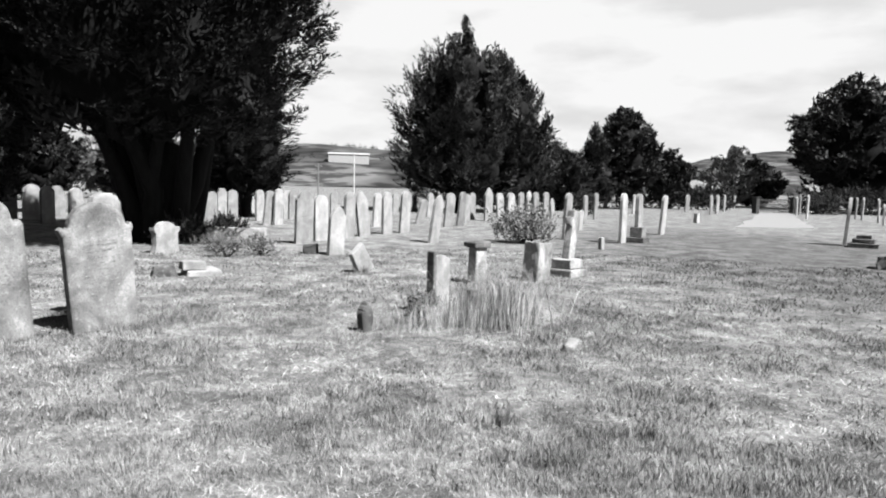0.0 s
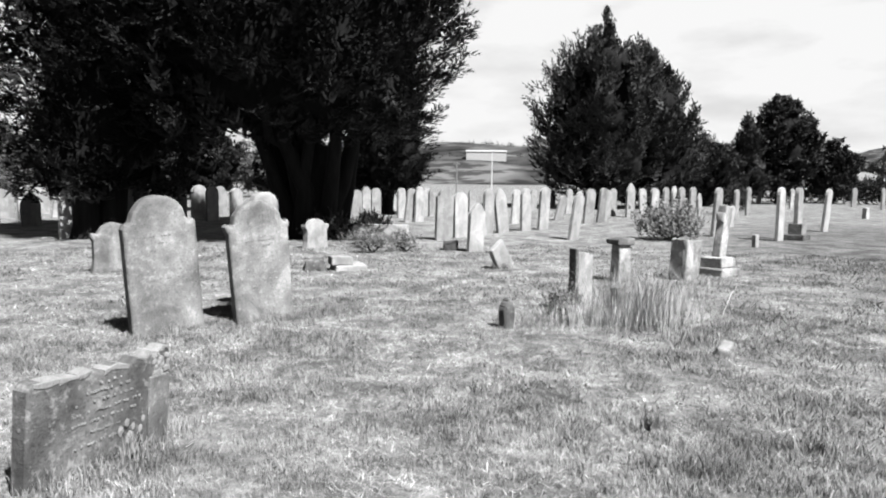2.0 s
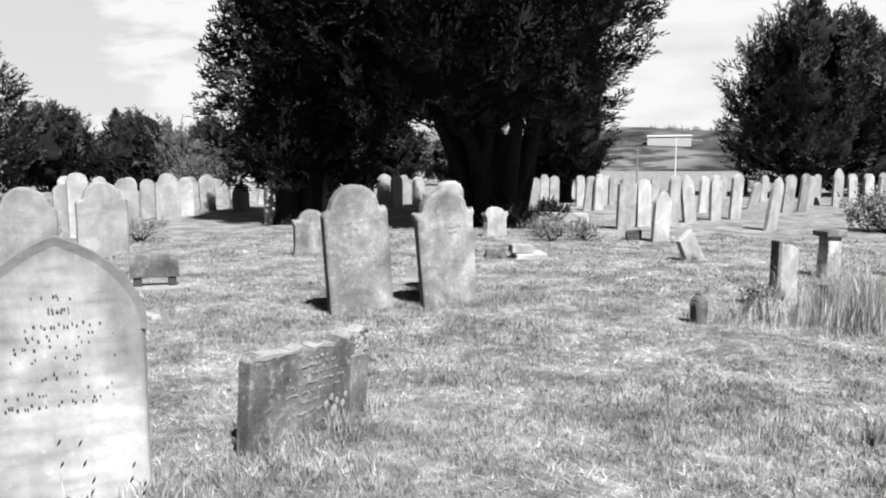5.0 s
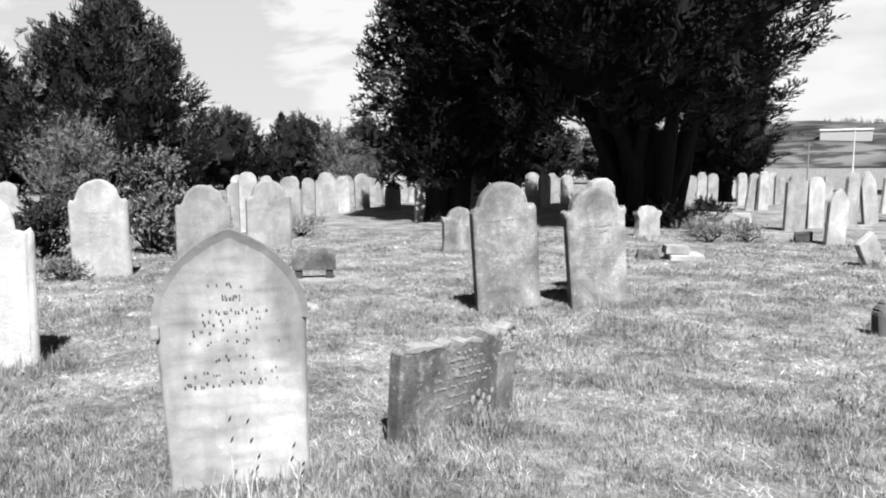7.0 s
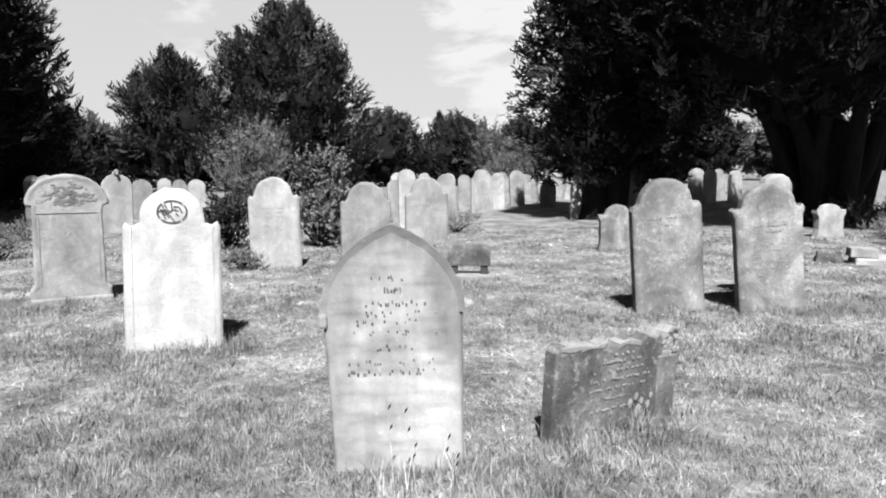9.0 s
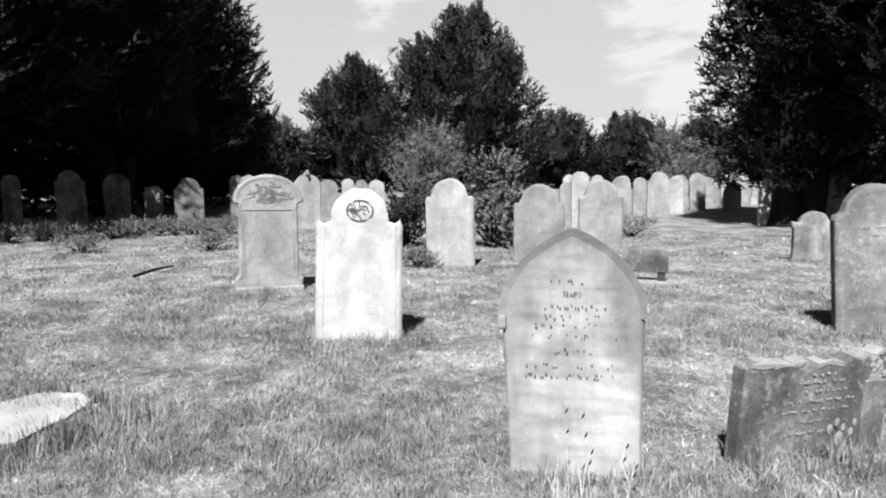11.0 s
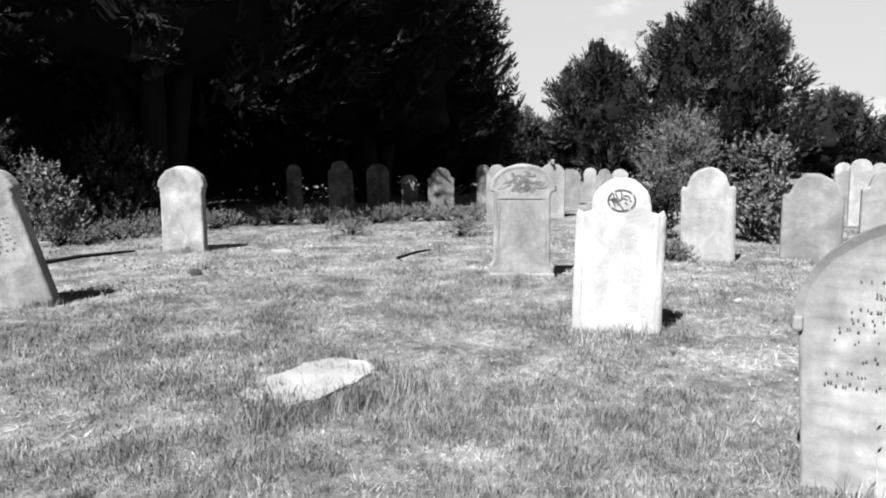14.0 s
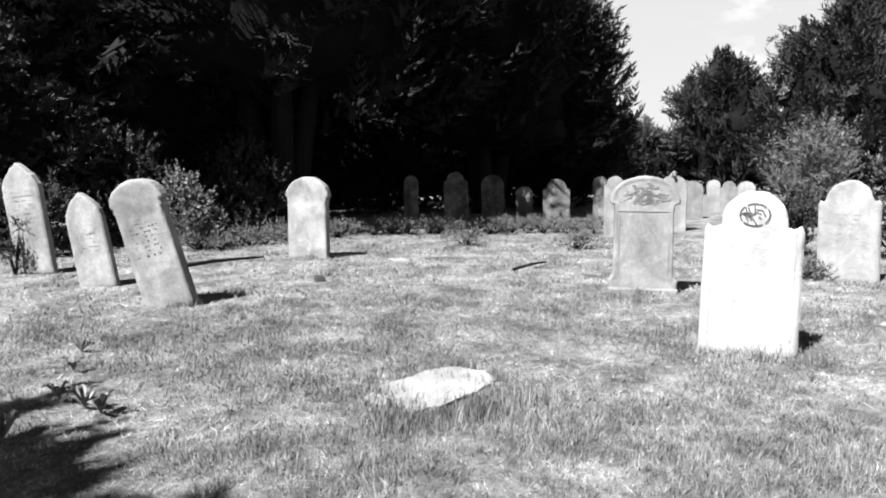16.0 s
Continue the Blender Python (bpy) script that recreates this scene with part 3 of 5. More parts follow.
def house(x, y, turn, width, depth, eaves, ridge_z, label, wall=None):
    t = thing("house", pose(x, y, 0, 0, 0, turn), label, "house")
    bm = bmesh.new()
    box(bm, -width / 2, width / 2, -depth / 2, depth / 2, -0.2, eaves)
    part("wall", bm, wall or M_WALL, t)
    bm = bmesh.new()
    o = 0.35
    p = [bm.verts.new(c) for c in ((-width / 2 - o, -depth / 2 - o, eaves - 0.1), (width / 2 + o, -depth / 2 - o, eaves - 0.1), (width / 2 + o, 0, ridge_z), (-width / 2 - o, 0, ridge_z),
                                   (-width / 2 - o, depth / 2 + o, eaves - 0.1), (width / 2 + o, depth / 2 + o, eaves - 0.1))]
    for f in ((0, 1, 2, 3), (3, 2, 5, 4), (0, 3, 4), (1, 5, 2), (0, 4, 5, 1)):
        bm.faces.new([p[i] for i in f])
    roof = part("roof", bm, M_ROOF, t, "grey tiled roof")
    bm = bmesh.new()
    box(bm, width * 0.3, width * 0.3 + 0.7, -0.4, 0.4, ridge_z - 0.8, ridge_z + 0.9, 0.04)
    part("chimney", bm, M_WOOD, roof)
    n = max(2, int(width / 2.6))
    for i in range(n):
        cx = -width / 2 + width * (i + 0.5) / n
        bm = bmesh.new()
        box(bm, cx - 0.55, cx + 0.55, -depth / 2 - 0.05, -depth / 2 + 0.05, eaves - 1.1, eaves - 0.15, 0.01)
        w = part("window", bm, M_POLE, t)
        bm = bmesh.new()
        box(bm, cx - 0.47, cx + 0.47, -depth / 2 - 0.08, -depth / 2 - 0.03, eaves - 1.03, eaves - 0.22)
        part("pane", bm, M_GLASS, w, "dark glass pane")
    return t


house(-24.7, 88.6, 16, 7, 6, 0.9, 2.2, "low pale house behind the churchyard")
house(33, 108, -18, 7, 7, 2.6, 4.2, "small white house beyond the hedge", M_POLE)
house(45, 122, -20, 8, 6, 2.2, 3.6, "pale bungalow beyond the hedge")
house(58, 96, -30, 12, 6, 2.1, 3.2, "pale bungalow behind the far hedge")
house(-45.5, 62, 35, 9, 7, 1.8, 3.2, "pale house glimpsed under the yew")


def flagpole(x, y, h):
    t = thing("flagpole", pose(x, y, 0), "slim white flagpole behind the headstones", "pole")
    part("pole", tubes("pole", [([(0, 0, -0.1), (0, 0, h * 0.5), (0, 0, h)], [0.09, 0.075, 0.05])], M_POLE, 8), M_POLE, t)
    bm = bmesh.new()
    bmesh.ops.create_uvsphere(bm, u_segments=10, v_segments=6, radius=0.11, matrix=Matrix.Translation((0, 0, h + 0.08)))
    part("finial", bm, M_POLE, t)


flagpole(-10.1, 90.3, 5.3)
flagpole(-43.0, 58.0, 3.6)


def far_pole(x, y, h):
    t = thing("telegraph_pole", pose(x, y, 0), "slim pole with a cross arm beyond the stones", "pole")
    part("pole", tubes("pole", [([(0, 0, -0.1), (0, 0, h)], [0.08, 0.06])], M_WOOD, 7), M_WOOD, t)
    bm = bmesh.new()
    box(bm, -0.35, 0.35, -0.05, 0.05, h - 0.35, h - 0.25)
    part("cross_arm", bm, M_WOOD, t)


far_pole(-12.0, 74, 3.6)


def gate():
    t = thing("gate", pose(26.7, 55.0, 0, 0, 0, 30), "dark iron double gate at the end of the path", "gate")
    for sx in (-2.3, 2.3):
        bm = bmesh.new()
        box(bm, sx - 0.2, sx + 0.2, -0.2, 0.2, -0.1, 1.2, 0.03)
        box(bm, sx - 0.25, sx + 0.25, -0.25, 0.25, 1.2, 1.28, 0.02)
        part("pillar", bm, M_DARK, t)
    for sx in (-1.0, 1.0):
        bm = bmesh.new()
        for z in (0.25, 0.62, 1.0):
            box(bm, sx - 0.98, sx + 0.98, -0.03, 0.03, z, z + 0.07)
        g = part("gate_leaf", bm, M_DARK, t)
        for i in range(9):
            bm = bmesh.new()
            box(bm, sx - 0.94 + i * 0.23, sx - 0.9 + i * 0.23, -0.02, 0.02, 0.08, 1.12)
            part("bar", bm, M_DARK, g)


gate()

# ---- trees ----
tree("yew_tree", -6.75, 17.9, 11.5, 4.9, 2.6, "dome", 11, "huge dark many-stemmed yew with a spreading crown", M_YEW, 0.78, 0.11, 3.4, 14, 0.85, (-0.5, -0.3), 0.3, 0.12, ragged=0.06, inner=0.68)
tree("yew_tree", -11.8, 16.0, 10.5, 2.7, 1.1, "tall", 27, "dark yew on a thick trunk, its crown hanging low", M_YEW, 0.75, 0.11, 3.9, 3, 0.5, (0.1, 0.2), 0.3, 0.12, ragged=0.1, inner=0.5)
tree("broadleaf_tree", -17.0, 30.8, 4.4, 2.0, 0.7, "round", 28, "dark bushy tree glimpsed beneath the yews", M_BROAD, 0.8, 0.18, 1.6, 2, 0.15, up=0.3, flat=0.8)
tree("conifer_tree", -8.2, 30.5, 8.0, 2.5, 1.0, "tall", 12, "dark conifer standing behind the yew", M_YEW, 0.85, 0.17, 2.4, 3, 0.3, up=0.4)
tree("cypress_tree", 1.3, 42.0, 10.2, 3.8, 0.9, "block", 14, "dense dark cypress with a ragged top", M_CYPRESS, 1.0, 0.18, 2.6, 3, 0.35, up=0.75, spikes=7)
tree("cypress_tree", 4.4, 44.0, 8.6, 3.7, 0.6, "dome", 15, "lower dark cypress beside a taller one", M_CYPRESS, 1.05, 0.21, 2.6, 2, 0.3, up=0.6, spikes=1)
tree("conifer_tree", 8.6, 50.0, 4.6, 2.8, 0.4, "round", 16, "low dark evergreen at the edge of the graves", M_CYPRESS, 1.0, 0.24, 2.4, up=0.5)
tree("broadleaf_tree", 15.6, 58.0, 8.1, 3.0, 1.2, "round", 17, "round leafy tree with light between its leaves", M_BROAD, 1.1, 0.3, 2.0, 1, 0.25, up=0.3, flat=0.9)
tree("conifer_tree", 12.6, 55.6, 6.4, 1.8, 0.6, "tall", 26, "narrow dark evergreen beside a leafy tree", M_CYPRESS, 1.0, 0.24, 2.4)
tree("broadleaf_tree", 21.0, 63.0, 5.0, 2.4, 0.6, "round", 18, "small dense leafy tree near the hedge", M_BROAD, 1.0, 0.3, 1.5, up=0.3, flat=0.9)
tree("broadleaf_tree", 30.5, 72.0, 6.0, 3.0, 0.8, "round", 19, "thin-leaved grey tree beyond the hedge", M_SHRUB, 1.1, 0.28, 0.9, up=0.4, flat=0.9, ragged=0.2, inner=0)
tree("broadleaf_tree", 42.5, 71.0, 13.0, 7.0, 1.6, "round", 20, "broad dark tree over the far hedge", M_BROAD, 1.9, 0.4, 1.5, 1, 0.4, up=0.2, flat=0.8)
tree("broadleaf_tree", 47.0, 57.0, 13.0, 7.0, 1.8, "round", 21, "broad dark tree beside the path", M_BROAD, 1.7, 0.36, 1.4, 1, 0.4, up=0.2, flat=0.8)
tree("broadleaf_tree", 37.5, 82.0, 5.0, 3.6, 0.5, "round", 22, "dark tree behind the gate", M_BROAD, 1.3, 0.4, 1.3, up=0.2, flat=0.8)
# the back row, beyond the western graves
tree("cypress_tree", -30.6, 16.9, 9.0, 4.4, 0.5, "dome", 23, "tall dark cypress with upswept tufts", M_CYPRESS, 0.9, 0.15, 2.6, 3, 0.35, up=0.75, spikes=5)
tree("cypress_tree", -45.3, 17.0, 8.8, 4.2, 0.5, "dome", 24, "dark cypress in the back row", M_CYPRESS, 1.15, 0.24, 2.4, 2, 0.3, up=0.75, spikes=4)
for i, (bx, by, bh, br) in enumerate([(-40.5, 21.5, 4.6, 4.2), (-44.0, 26.0, 4.8, 4.6), (-41.5, 31.0, 5.4, 4.2), (-38.5, 35.5, 5.3, 4.0), (-35.5, 39.0, 4.7, 4.2), (-32.0, 42.5, 5.3, 4.2), (-28.5, 46.0, 5.0, 4.2), (-47.0, 22.0, 5.0, 4.2), (-47.5, 11.5, 5.0, 4.4)]):
    tree("cypress_tree", bx, by, bh, br, 0.3, "dome", 30 + i, "dark bushy cypress in a far row", M_CYPRESS, 1.15, 0.22, 1.4, 2, 0.25, up=0.7, group="far row of cypresses", spikes=4)
tree("broadleaf_tree", -24.0, 56.0, 4.6, 3.5, 0.4, "round", 48, "grey leafy tree glimpsed under the yew", M_SHRUB, 1.2, 0.35, 1.2, up=0.3, flat=0.9)
tree("broadleaf_tree", -17.0, 64.0, 4.6, 4.0, 0.4, "round", 49, "low leafy tree behind the headstones", M_BROAD, 1.2, 0.35, 1.3, up=0.3, flat=0.9)
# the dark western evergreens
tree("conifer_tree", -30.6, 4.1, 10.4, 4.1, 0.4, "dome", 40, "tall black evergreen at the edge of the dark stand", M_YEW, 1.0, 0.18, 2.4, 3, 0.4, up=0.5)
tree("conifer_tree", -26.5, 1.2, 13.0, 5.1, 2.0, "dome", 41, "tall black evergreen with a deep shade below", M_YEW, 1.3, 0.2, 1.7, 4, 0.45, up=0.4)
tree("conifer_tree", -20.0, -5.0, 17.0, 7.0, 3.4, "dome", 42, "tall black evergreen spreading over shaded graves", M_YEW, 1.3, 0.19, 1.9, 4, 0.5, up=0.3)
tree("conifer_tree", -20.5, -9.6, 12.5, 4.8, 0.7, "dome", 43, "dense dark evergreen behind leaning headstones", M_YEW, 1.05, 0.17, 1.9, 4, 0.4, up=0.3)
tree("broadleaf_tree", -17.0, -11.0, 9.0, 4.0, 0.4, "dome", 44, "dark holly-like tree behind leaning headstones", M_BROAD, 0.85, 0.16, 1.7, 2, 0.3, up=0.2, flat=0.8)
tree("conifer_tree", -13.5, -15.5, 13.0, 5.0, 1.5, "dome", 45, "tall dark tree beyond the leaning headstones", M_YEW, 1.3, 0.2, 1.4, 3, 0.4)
# added fill behind the stand, so that no bright ground shows through
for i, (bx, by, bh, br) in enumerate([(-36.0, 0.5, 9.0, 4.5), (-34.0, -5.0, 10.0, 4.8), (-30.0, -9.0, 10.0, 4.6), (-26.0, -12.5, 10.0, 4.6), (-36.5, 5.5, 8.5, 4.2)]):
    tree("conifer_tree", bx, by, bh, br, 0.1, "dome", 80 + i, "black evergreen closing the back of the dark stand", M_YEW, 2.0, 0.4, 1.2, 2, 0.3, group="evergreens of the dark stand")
tree("broadleaf_tree", 0.8, -6.75, 7.6, 2.3, 2.8, "round", 46, "leafy tree that throws its shade on the turf", M_BROAD, 0.8, 0.16, 1.3, 1, 0.3, up=0.2, flat=0.8)

# shrubs and hedges
bush("shrub", -18.4, 9.2, 2.6, 1.5, 50, "airy grey shrub among the headstones", M_SHRUB, 520, 20, 0.5, 0.022, 22, inner=0.5)
bush("shrub", -25.0, 26.5, 3.2, 2.2, 51, "airy pale shrub before the cypresses", M_SHRUB, 620, 20, 0.6, 0.028, 24, inner=0.5)
bush("rose_bush", -11.6, 6.9, 1.75, 0.62, 52, "straggling leafy rose bush between headstones", M_WEED, 620, 14, 0.18, 0.05, 22)
bush("rose_bush", -12.6, 5.6, 0.95, 0.6, 53, "dark low bush beside a headstone", M_BROAD, 420, 14, 0.18, 0.05, 14)
bush("rose_bush", -11.9, 7.6, 0.4, 0.6, 54, "low ragged growth round a headstone", M_WEED, 160, 14, 0.2, 0.03, 9)
bush("flag_iris", 2.6, 19.6, 0.42, 0.95, 55, "clump of strap-leaved plants on a grave", M_IRIS, 460, 10, 0.42, 0.035, 22, "plant", up=1.0)
bush("shrub", -5.3, 18.4, 0.42, 0.7, 56, "low leafy shrub before the yew", M_BROAD, 260, 16, 0.25, 0.035, 12)
bush("shrub", -6.1, 17.0, 0.5, 0.6, 57, "low dark growth at the foot of the yew", M_BROAD, 220, 14, 0.25, 0.035, 10)
bush("shrub", 30.6, 55.2, 1.6, 1.7, 58, "rounded bush beside the gate", M_BROAD, 420, 16, 0.4, 0.07, 16)
bush("shrub", -16.2, -7.6, 2.6, 1.3, 59, "leafy shrub under the dark trees", M_BROAD, 560, 14, 0.3, 0.05, 20)
bush("shrub", -15.0, -5.6, 1.5, 0.8, 60, "leafy shrub behind a round-topped headstone", M_WEED, 300, 16, 0.25, 0.045, 14)
bush("shrub", -13.8, -8.4, 1.4, 0.9, 61, "tangled shrub beside a leaning headstone", M_BROAD, 420, 16, 0.25, 0.045, 14)
bush("shrub", -18.0, -5.6, 2.4, 1.3, 64, "grey-leaved shrub at the edge of the dark trees", M_BROAD, 520, 14, 0.3, 0.05, 20)
bush("shrub", 8.0, 37.5, 1.5, 0.9, 62, "dark shrub among far headstones", M_BROAD, 220, 14, 0.35, 0.06, 10)
bush("shrub", -20.6, 30.0, 2.6, 1.6, 63, "grey shrub seen beneath the yew", M_SHRUB, 420, 18, 0.5, 0.03, 14)


def hedge(x0, y0, x1, y1, h, depth, seed, sprays=4200, material=M_BROAD):
    rng = np.random.default_rng(seed)
    t = thing("hedge", pose(x0, y0, 0), "clipped dark hedge along the churchyard edge", "hedge", kind="structure")
    n = int(math.hypot(x1 - x0, y1 - y0) / 0.9)
    spots = [((x1 - x0) * (i + 0.5) / n + rng.uniform(-0.2, 0.2), (y1 - y0) * (i + 0.5) / n + rng.uniform(-0.2, 0.2), z, depth * rng.uniform(0.8, 1.15), 1.0)
             for i in range(n) for z in np.arange(depth * 0.5, h, depth)]
    v, q = leaves(rng, spots, sprays // 2, 16, 0.45, 0.09, 0.4, 0.8)
    v[:, 2] = np.maximum(v[:, 2], 0)
    part("foliage", mesh_np("foliage", v, q, material), material, t)


hedge(19, 62.5, 25.0, 59.5, 1.7, 0.75, 70, 2600)
hedge(29.2, 57.5, 62, 48, 1.9, 0.8, 71, 5200)
hedge(2, 66, 19, 62.5, 1.9, 0.8, 72, 3600)
hedge(-62, 47, -20, 70, 1.9, 0.9, 73, 5200)
# two added hedges that block light leaking through the dark stand
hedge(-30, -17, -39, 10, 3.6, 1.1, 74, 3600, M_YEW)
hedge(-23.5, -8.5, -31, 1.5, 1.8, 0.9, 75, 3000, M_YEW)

# ---- headstones ----


def outline(shape, w, h, rng=None):
    """The face of a stone as points (x, z), from its foot on one side over the top to the other."""
    a, pts = w / 2, []
    if shape == "round":
        s = h - a * 0.92
        pts = [(-a, -0.12), (-a, s)] + [(-a * math.cos(c), s + (h - s) * math.sin(c)) for c in np.linspace(0.14, math.pi - 0.14, 15)] + [(a, s), (a, -0.12)]
    elif shape == "shoulder":
        r = a * 0.74
        s = h - r * 0.95
        pts = [(-a, -0.12), (-a, s - 0.05), (-a * 0.93, s - 0.005), (-a * 0.84, s - 0.02), (-r * 1.02, s + 0.01)]
        pts += [(-r * math.cos(c), s + (h - s) * math.sin(c)) for c in np.linspace(0.2, math.pi - 0.2, 13)]
        pts += [(r * 1.02, s + 0.01), (a * 0.84, s - 0.02), (a * 0.93, s - 0.005), (a, s - 0.05), (a, -0.12)]
    elif shape == "gothic":
        s = h - w * 0.72
        pts = [(-a, -0.12), (-a, s)] + [(-a * (1 - k ** 1.6), s + (h - s) * k ** 0.82) for k in np.linspace(0.12, 1.0, 9)]
        pts += [(-x, z) for x, z in pts[::-1][1:]]
    elif shape == "eared":
        r = a * 0.66
        s = h - r * 0.95
        pts = [(-a, -0.12), (-a, s - 0.09), (-a * 0.93, s - 0.035), (-a * 0.82, s - 0.07), (-r, s - 0.05)]
        pts += [(-r * math.cos(c), s + (h - s) * math.sin(c)) for c in np.linspace(0.15, math.pi - 0.15, 15)]
        pts += [(r, s - 0.05), (a * 0.82, s - 0.07), (a * 0.93, s - 0.035), (a, s - 0.09), (a, -0.12)]
    elif shape == "waisted":
        r = a
        s = h - r * 0.8
        pts = [(-a * 0.98, -0.12), (-a * 0.98, 0.14), (-a * 0.87, 0.2), (-a * 0.84, s - 0.1), (-a * 0.86, s - 0.03), (-a, s)]
        pts += [(-r * math.cos(c), s + (h - s) * math.sin(c)) for c in np.linspace(0.12, math.pi - 0.12, 15)]
        pts += [(a, s), (a * 0.86, s - 0.03), (a * 0.84, s - 0.1), (a * 0.87, 0.2), (a * 0.98, 0.14), (a * 0.98, -0.12)]
    elif shape == "headed":
        s = h - a * 0.85
        pts = [(-a * 0.92, -0.12), (-a * 0.89, s - 0.1), (-a * 0.93, s - 0.07), (-a * 0.91, s - 0.02), (-a, s)]
        pts += [(-a * math.cos(c), s + (h - s) * math.sin(c)) for c in np.linspace(0.12, math.pi - 0.12, 15)]
        pts += [(-x, z) for x, z in pts[:5][::-1]]
    elif shape == "knobbed":
        r = a * 0.76
        s = h - r * 0.9
        pts = [(-a * 0.92, -0.12), (-a * 0.92, s - 0.08), (-a * 0.99, s - 0.06), (-a * 1.0, s - 0.01), (-a * 0.93, s + 0.015), (-a * 0.86, s - 0.005), (-r, s + 0.01)]
        pts += [(-r * math.cos(c), s + (h - s) * math.sin(c)) for c in np.linspace(0.2, math.pi - 0.2, 13)]
        pts += [(r, s + 0.01), (a * 0.86, s - 0.005), (a * 0.93, s + 0.015), (a * 1.0, s - 0.01), (a * 0.99, s - 0.06), (a * 0.92, s - 0.08), (a * 0.92, -0.12)]
    elif shape == "flared":
        k = 0.86
        s = h * 0.72
        pts = [(-a, -0.12), (-a * k, h * 0.25), (-a * k, s - 0.08), (-a, s), (-a, s + 0.06), (-a * 0.66, s + 0.05)]
        pts += [(-a * 0.6 * math.cos(c), s + 0.06 + (h - s - 0.06) * math.sin(c)) for c in np.linspace(0.3, math.pi - 0.3, 9)]
        pts += [(a * 0.66, s + 0.05), (a, s + 0.06), (a, s), (a * k, s - 0.08), (a * k, h * 0.25), (a, -0.12)]
    if rng:
        pts = [(x + rng.uniform(-0.006, 0.006), z + (rng.uniform(-0.007, 0.007) if z > 0 else 0)) for x, z in pts]
    return pts


def slab(pts, y0, y1, bevel=0.012):
    bm = bmesh.new()
    front = [bm.verts.new((x, y0, z)) for x, z in pts]
    back = [bm.verts.new((x, y1, z)) for x, z in pts]
    n = len(pts)
    f0 = bm.faces.new(front)
    f1 = bm.faces.new(back[::-1])
    for i in range(n):
        bm.faces.new((front[(i + 1) % n], front[i], back[i], back[(i + 1) % n]))
    bmesh.ops.recalc_face_normals(bm, faces=bm.faces)
    if bevel:
        bmesh.ops.bevel(bm, geom=list(f0.edges) + list(f1.edges), offset=bevel, segments=2, affect="EDGES", profile=0.6)
    return bm


def eroded(pts, y0, y1, relief, step=0.02, edge=0.022, seed=0):
    """A tablet whose front is cut into a fine net: rounded, chipped edges and a worn surface; relief(x, z, d) pushes
    the face out (d: the distance to the outline)."""
    bm = bmesh.new()
    ring = [bm.verts.new((x, y0, z)) for x, z in pts]
    bm.faces.new(ring)
    xs, zs = [p[0] for p in pts], [p[1] for p in pts]
    for lo, hi, axis in ((min(xs), max(xs), 0), (0.0, max(zs), 2)):
        for k in range(1, int((hi - lo) / step)):
            co, no = [0, 0, 0], [0, 0, 0]
            co[axis], no[axis] = lo + k * step, 1
            bmesh.ops.bisect_plane(bm, geom=list(bm.verts) + list(bm.edges) + list(bm.faces), plane_co=co, plane_no=no, dist=0.0004)
    bmesh.ops.triangulate(bm, faces=[f for f in bm.faces if len(f.verts) > 4])
    rim = [e for e in bm.edges if e.is_boundary]
    p0 = np.array(pts)
    p1 = np.roll(p0, -1, axis=0)
    way = p1 - p0
    front = list(bm.verts)
    c = np.array([(v.co.x, v.co.z) for v in front])
    k = np.clip(((c[:, None] - p0) * way).sum(2) / np.maximum((way * way).sum(1), 1e-9), 0, 1)
    d = np.linalg.norm(c[:, None] - (p0 + k[..., None] * way), axis=2).min(1)
    made = bmesh.ops.extrude_edge_only(bm, edges=rim)["geom"]
    for g in made:
        if isinstance(g, bmesh.types.BMVert):
            g.co.y = y1
    bmesh.ops.holes_fill(bm, edges=[g for g in made if isinstance(g, bmesh.types.BMEdge) and g.is_boundary], sides=0)
    shift = Vector((seed * 2.7, 0, seed))
    for v, dist in zip(front, d):
        e = edge * (0.7 + 1.1 * max(0.0, noise.noise(v.co * 9 + shift)))
        q = 1 - min(1.0, dist / e)
        v.co.y += e * (1 - math.sqrt(max(0.0, 1 - q * q))) - relief(v.co.x, v.co.z, float(dist))
    bmesh.ops.recalc_face_normals(bm, faces=bm.faces)
    for f in bm.faces:
        f.smooth = abs(f.normal.y) > 0.5
    return bm


def worn(seed, deep=0.004, border=0.0, ripple=0.0):
    """A worn face: broad hollows, fine pits, level ripples of flaking stone and a raised border."""
    shift = Vector((seed * 1.9, 0, 0))

    def relief(x, z, d):
        p = Vector((x, 0, z)) + shift
        y = deep * (noise.noise(p * 4) + 0.5 * noise.noise(p * 13) + 0.35 * noise.noise(p * 31))
        if ripple:
            wave = noise.noise(Vector((p.x * 2.2, seed, p.z * 11 + noise.noise(p * 5) * 0.7))) + 0.5 * noise.noise(Vector((p.x * 5, seed, p.z * 28)))
            y += ripple * wave * min(1.0, max(0.0, (d - 0.05) / 0.05))
        if border and d < border + 0.015 and z > 0.1:
            y += 0.012 * min(1.0, (border + 0.015 - d) / 0.015)
        return y
    return relief


WORDS = {"round": "round-topped", "shoulder": "shouldered round-topped", "gothic": "pointed"}
count = [0]


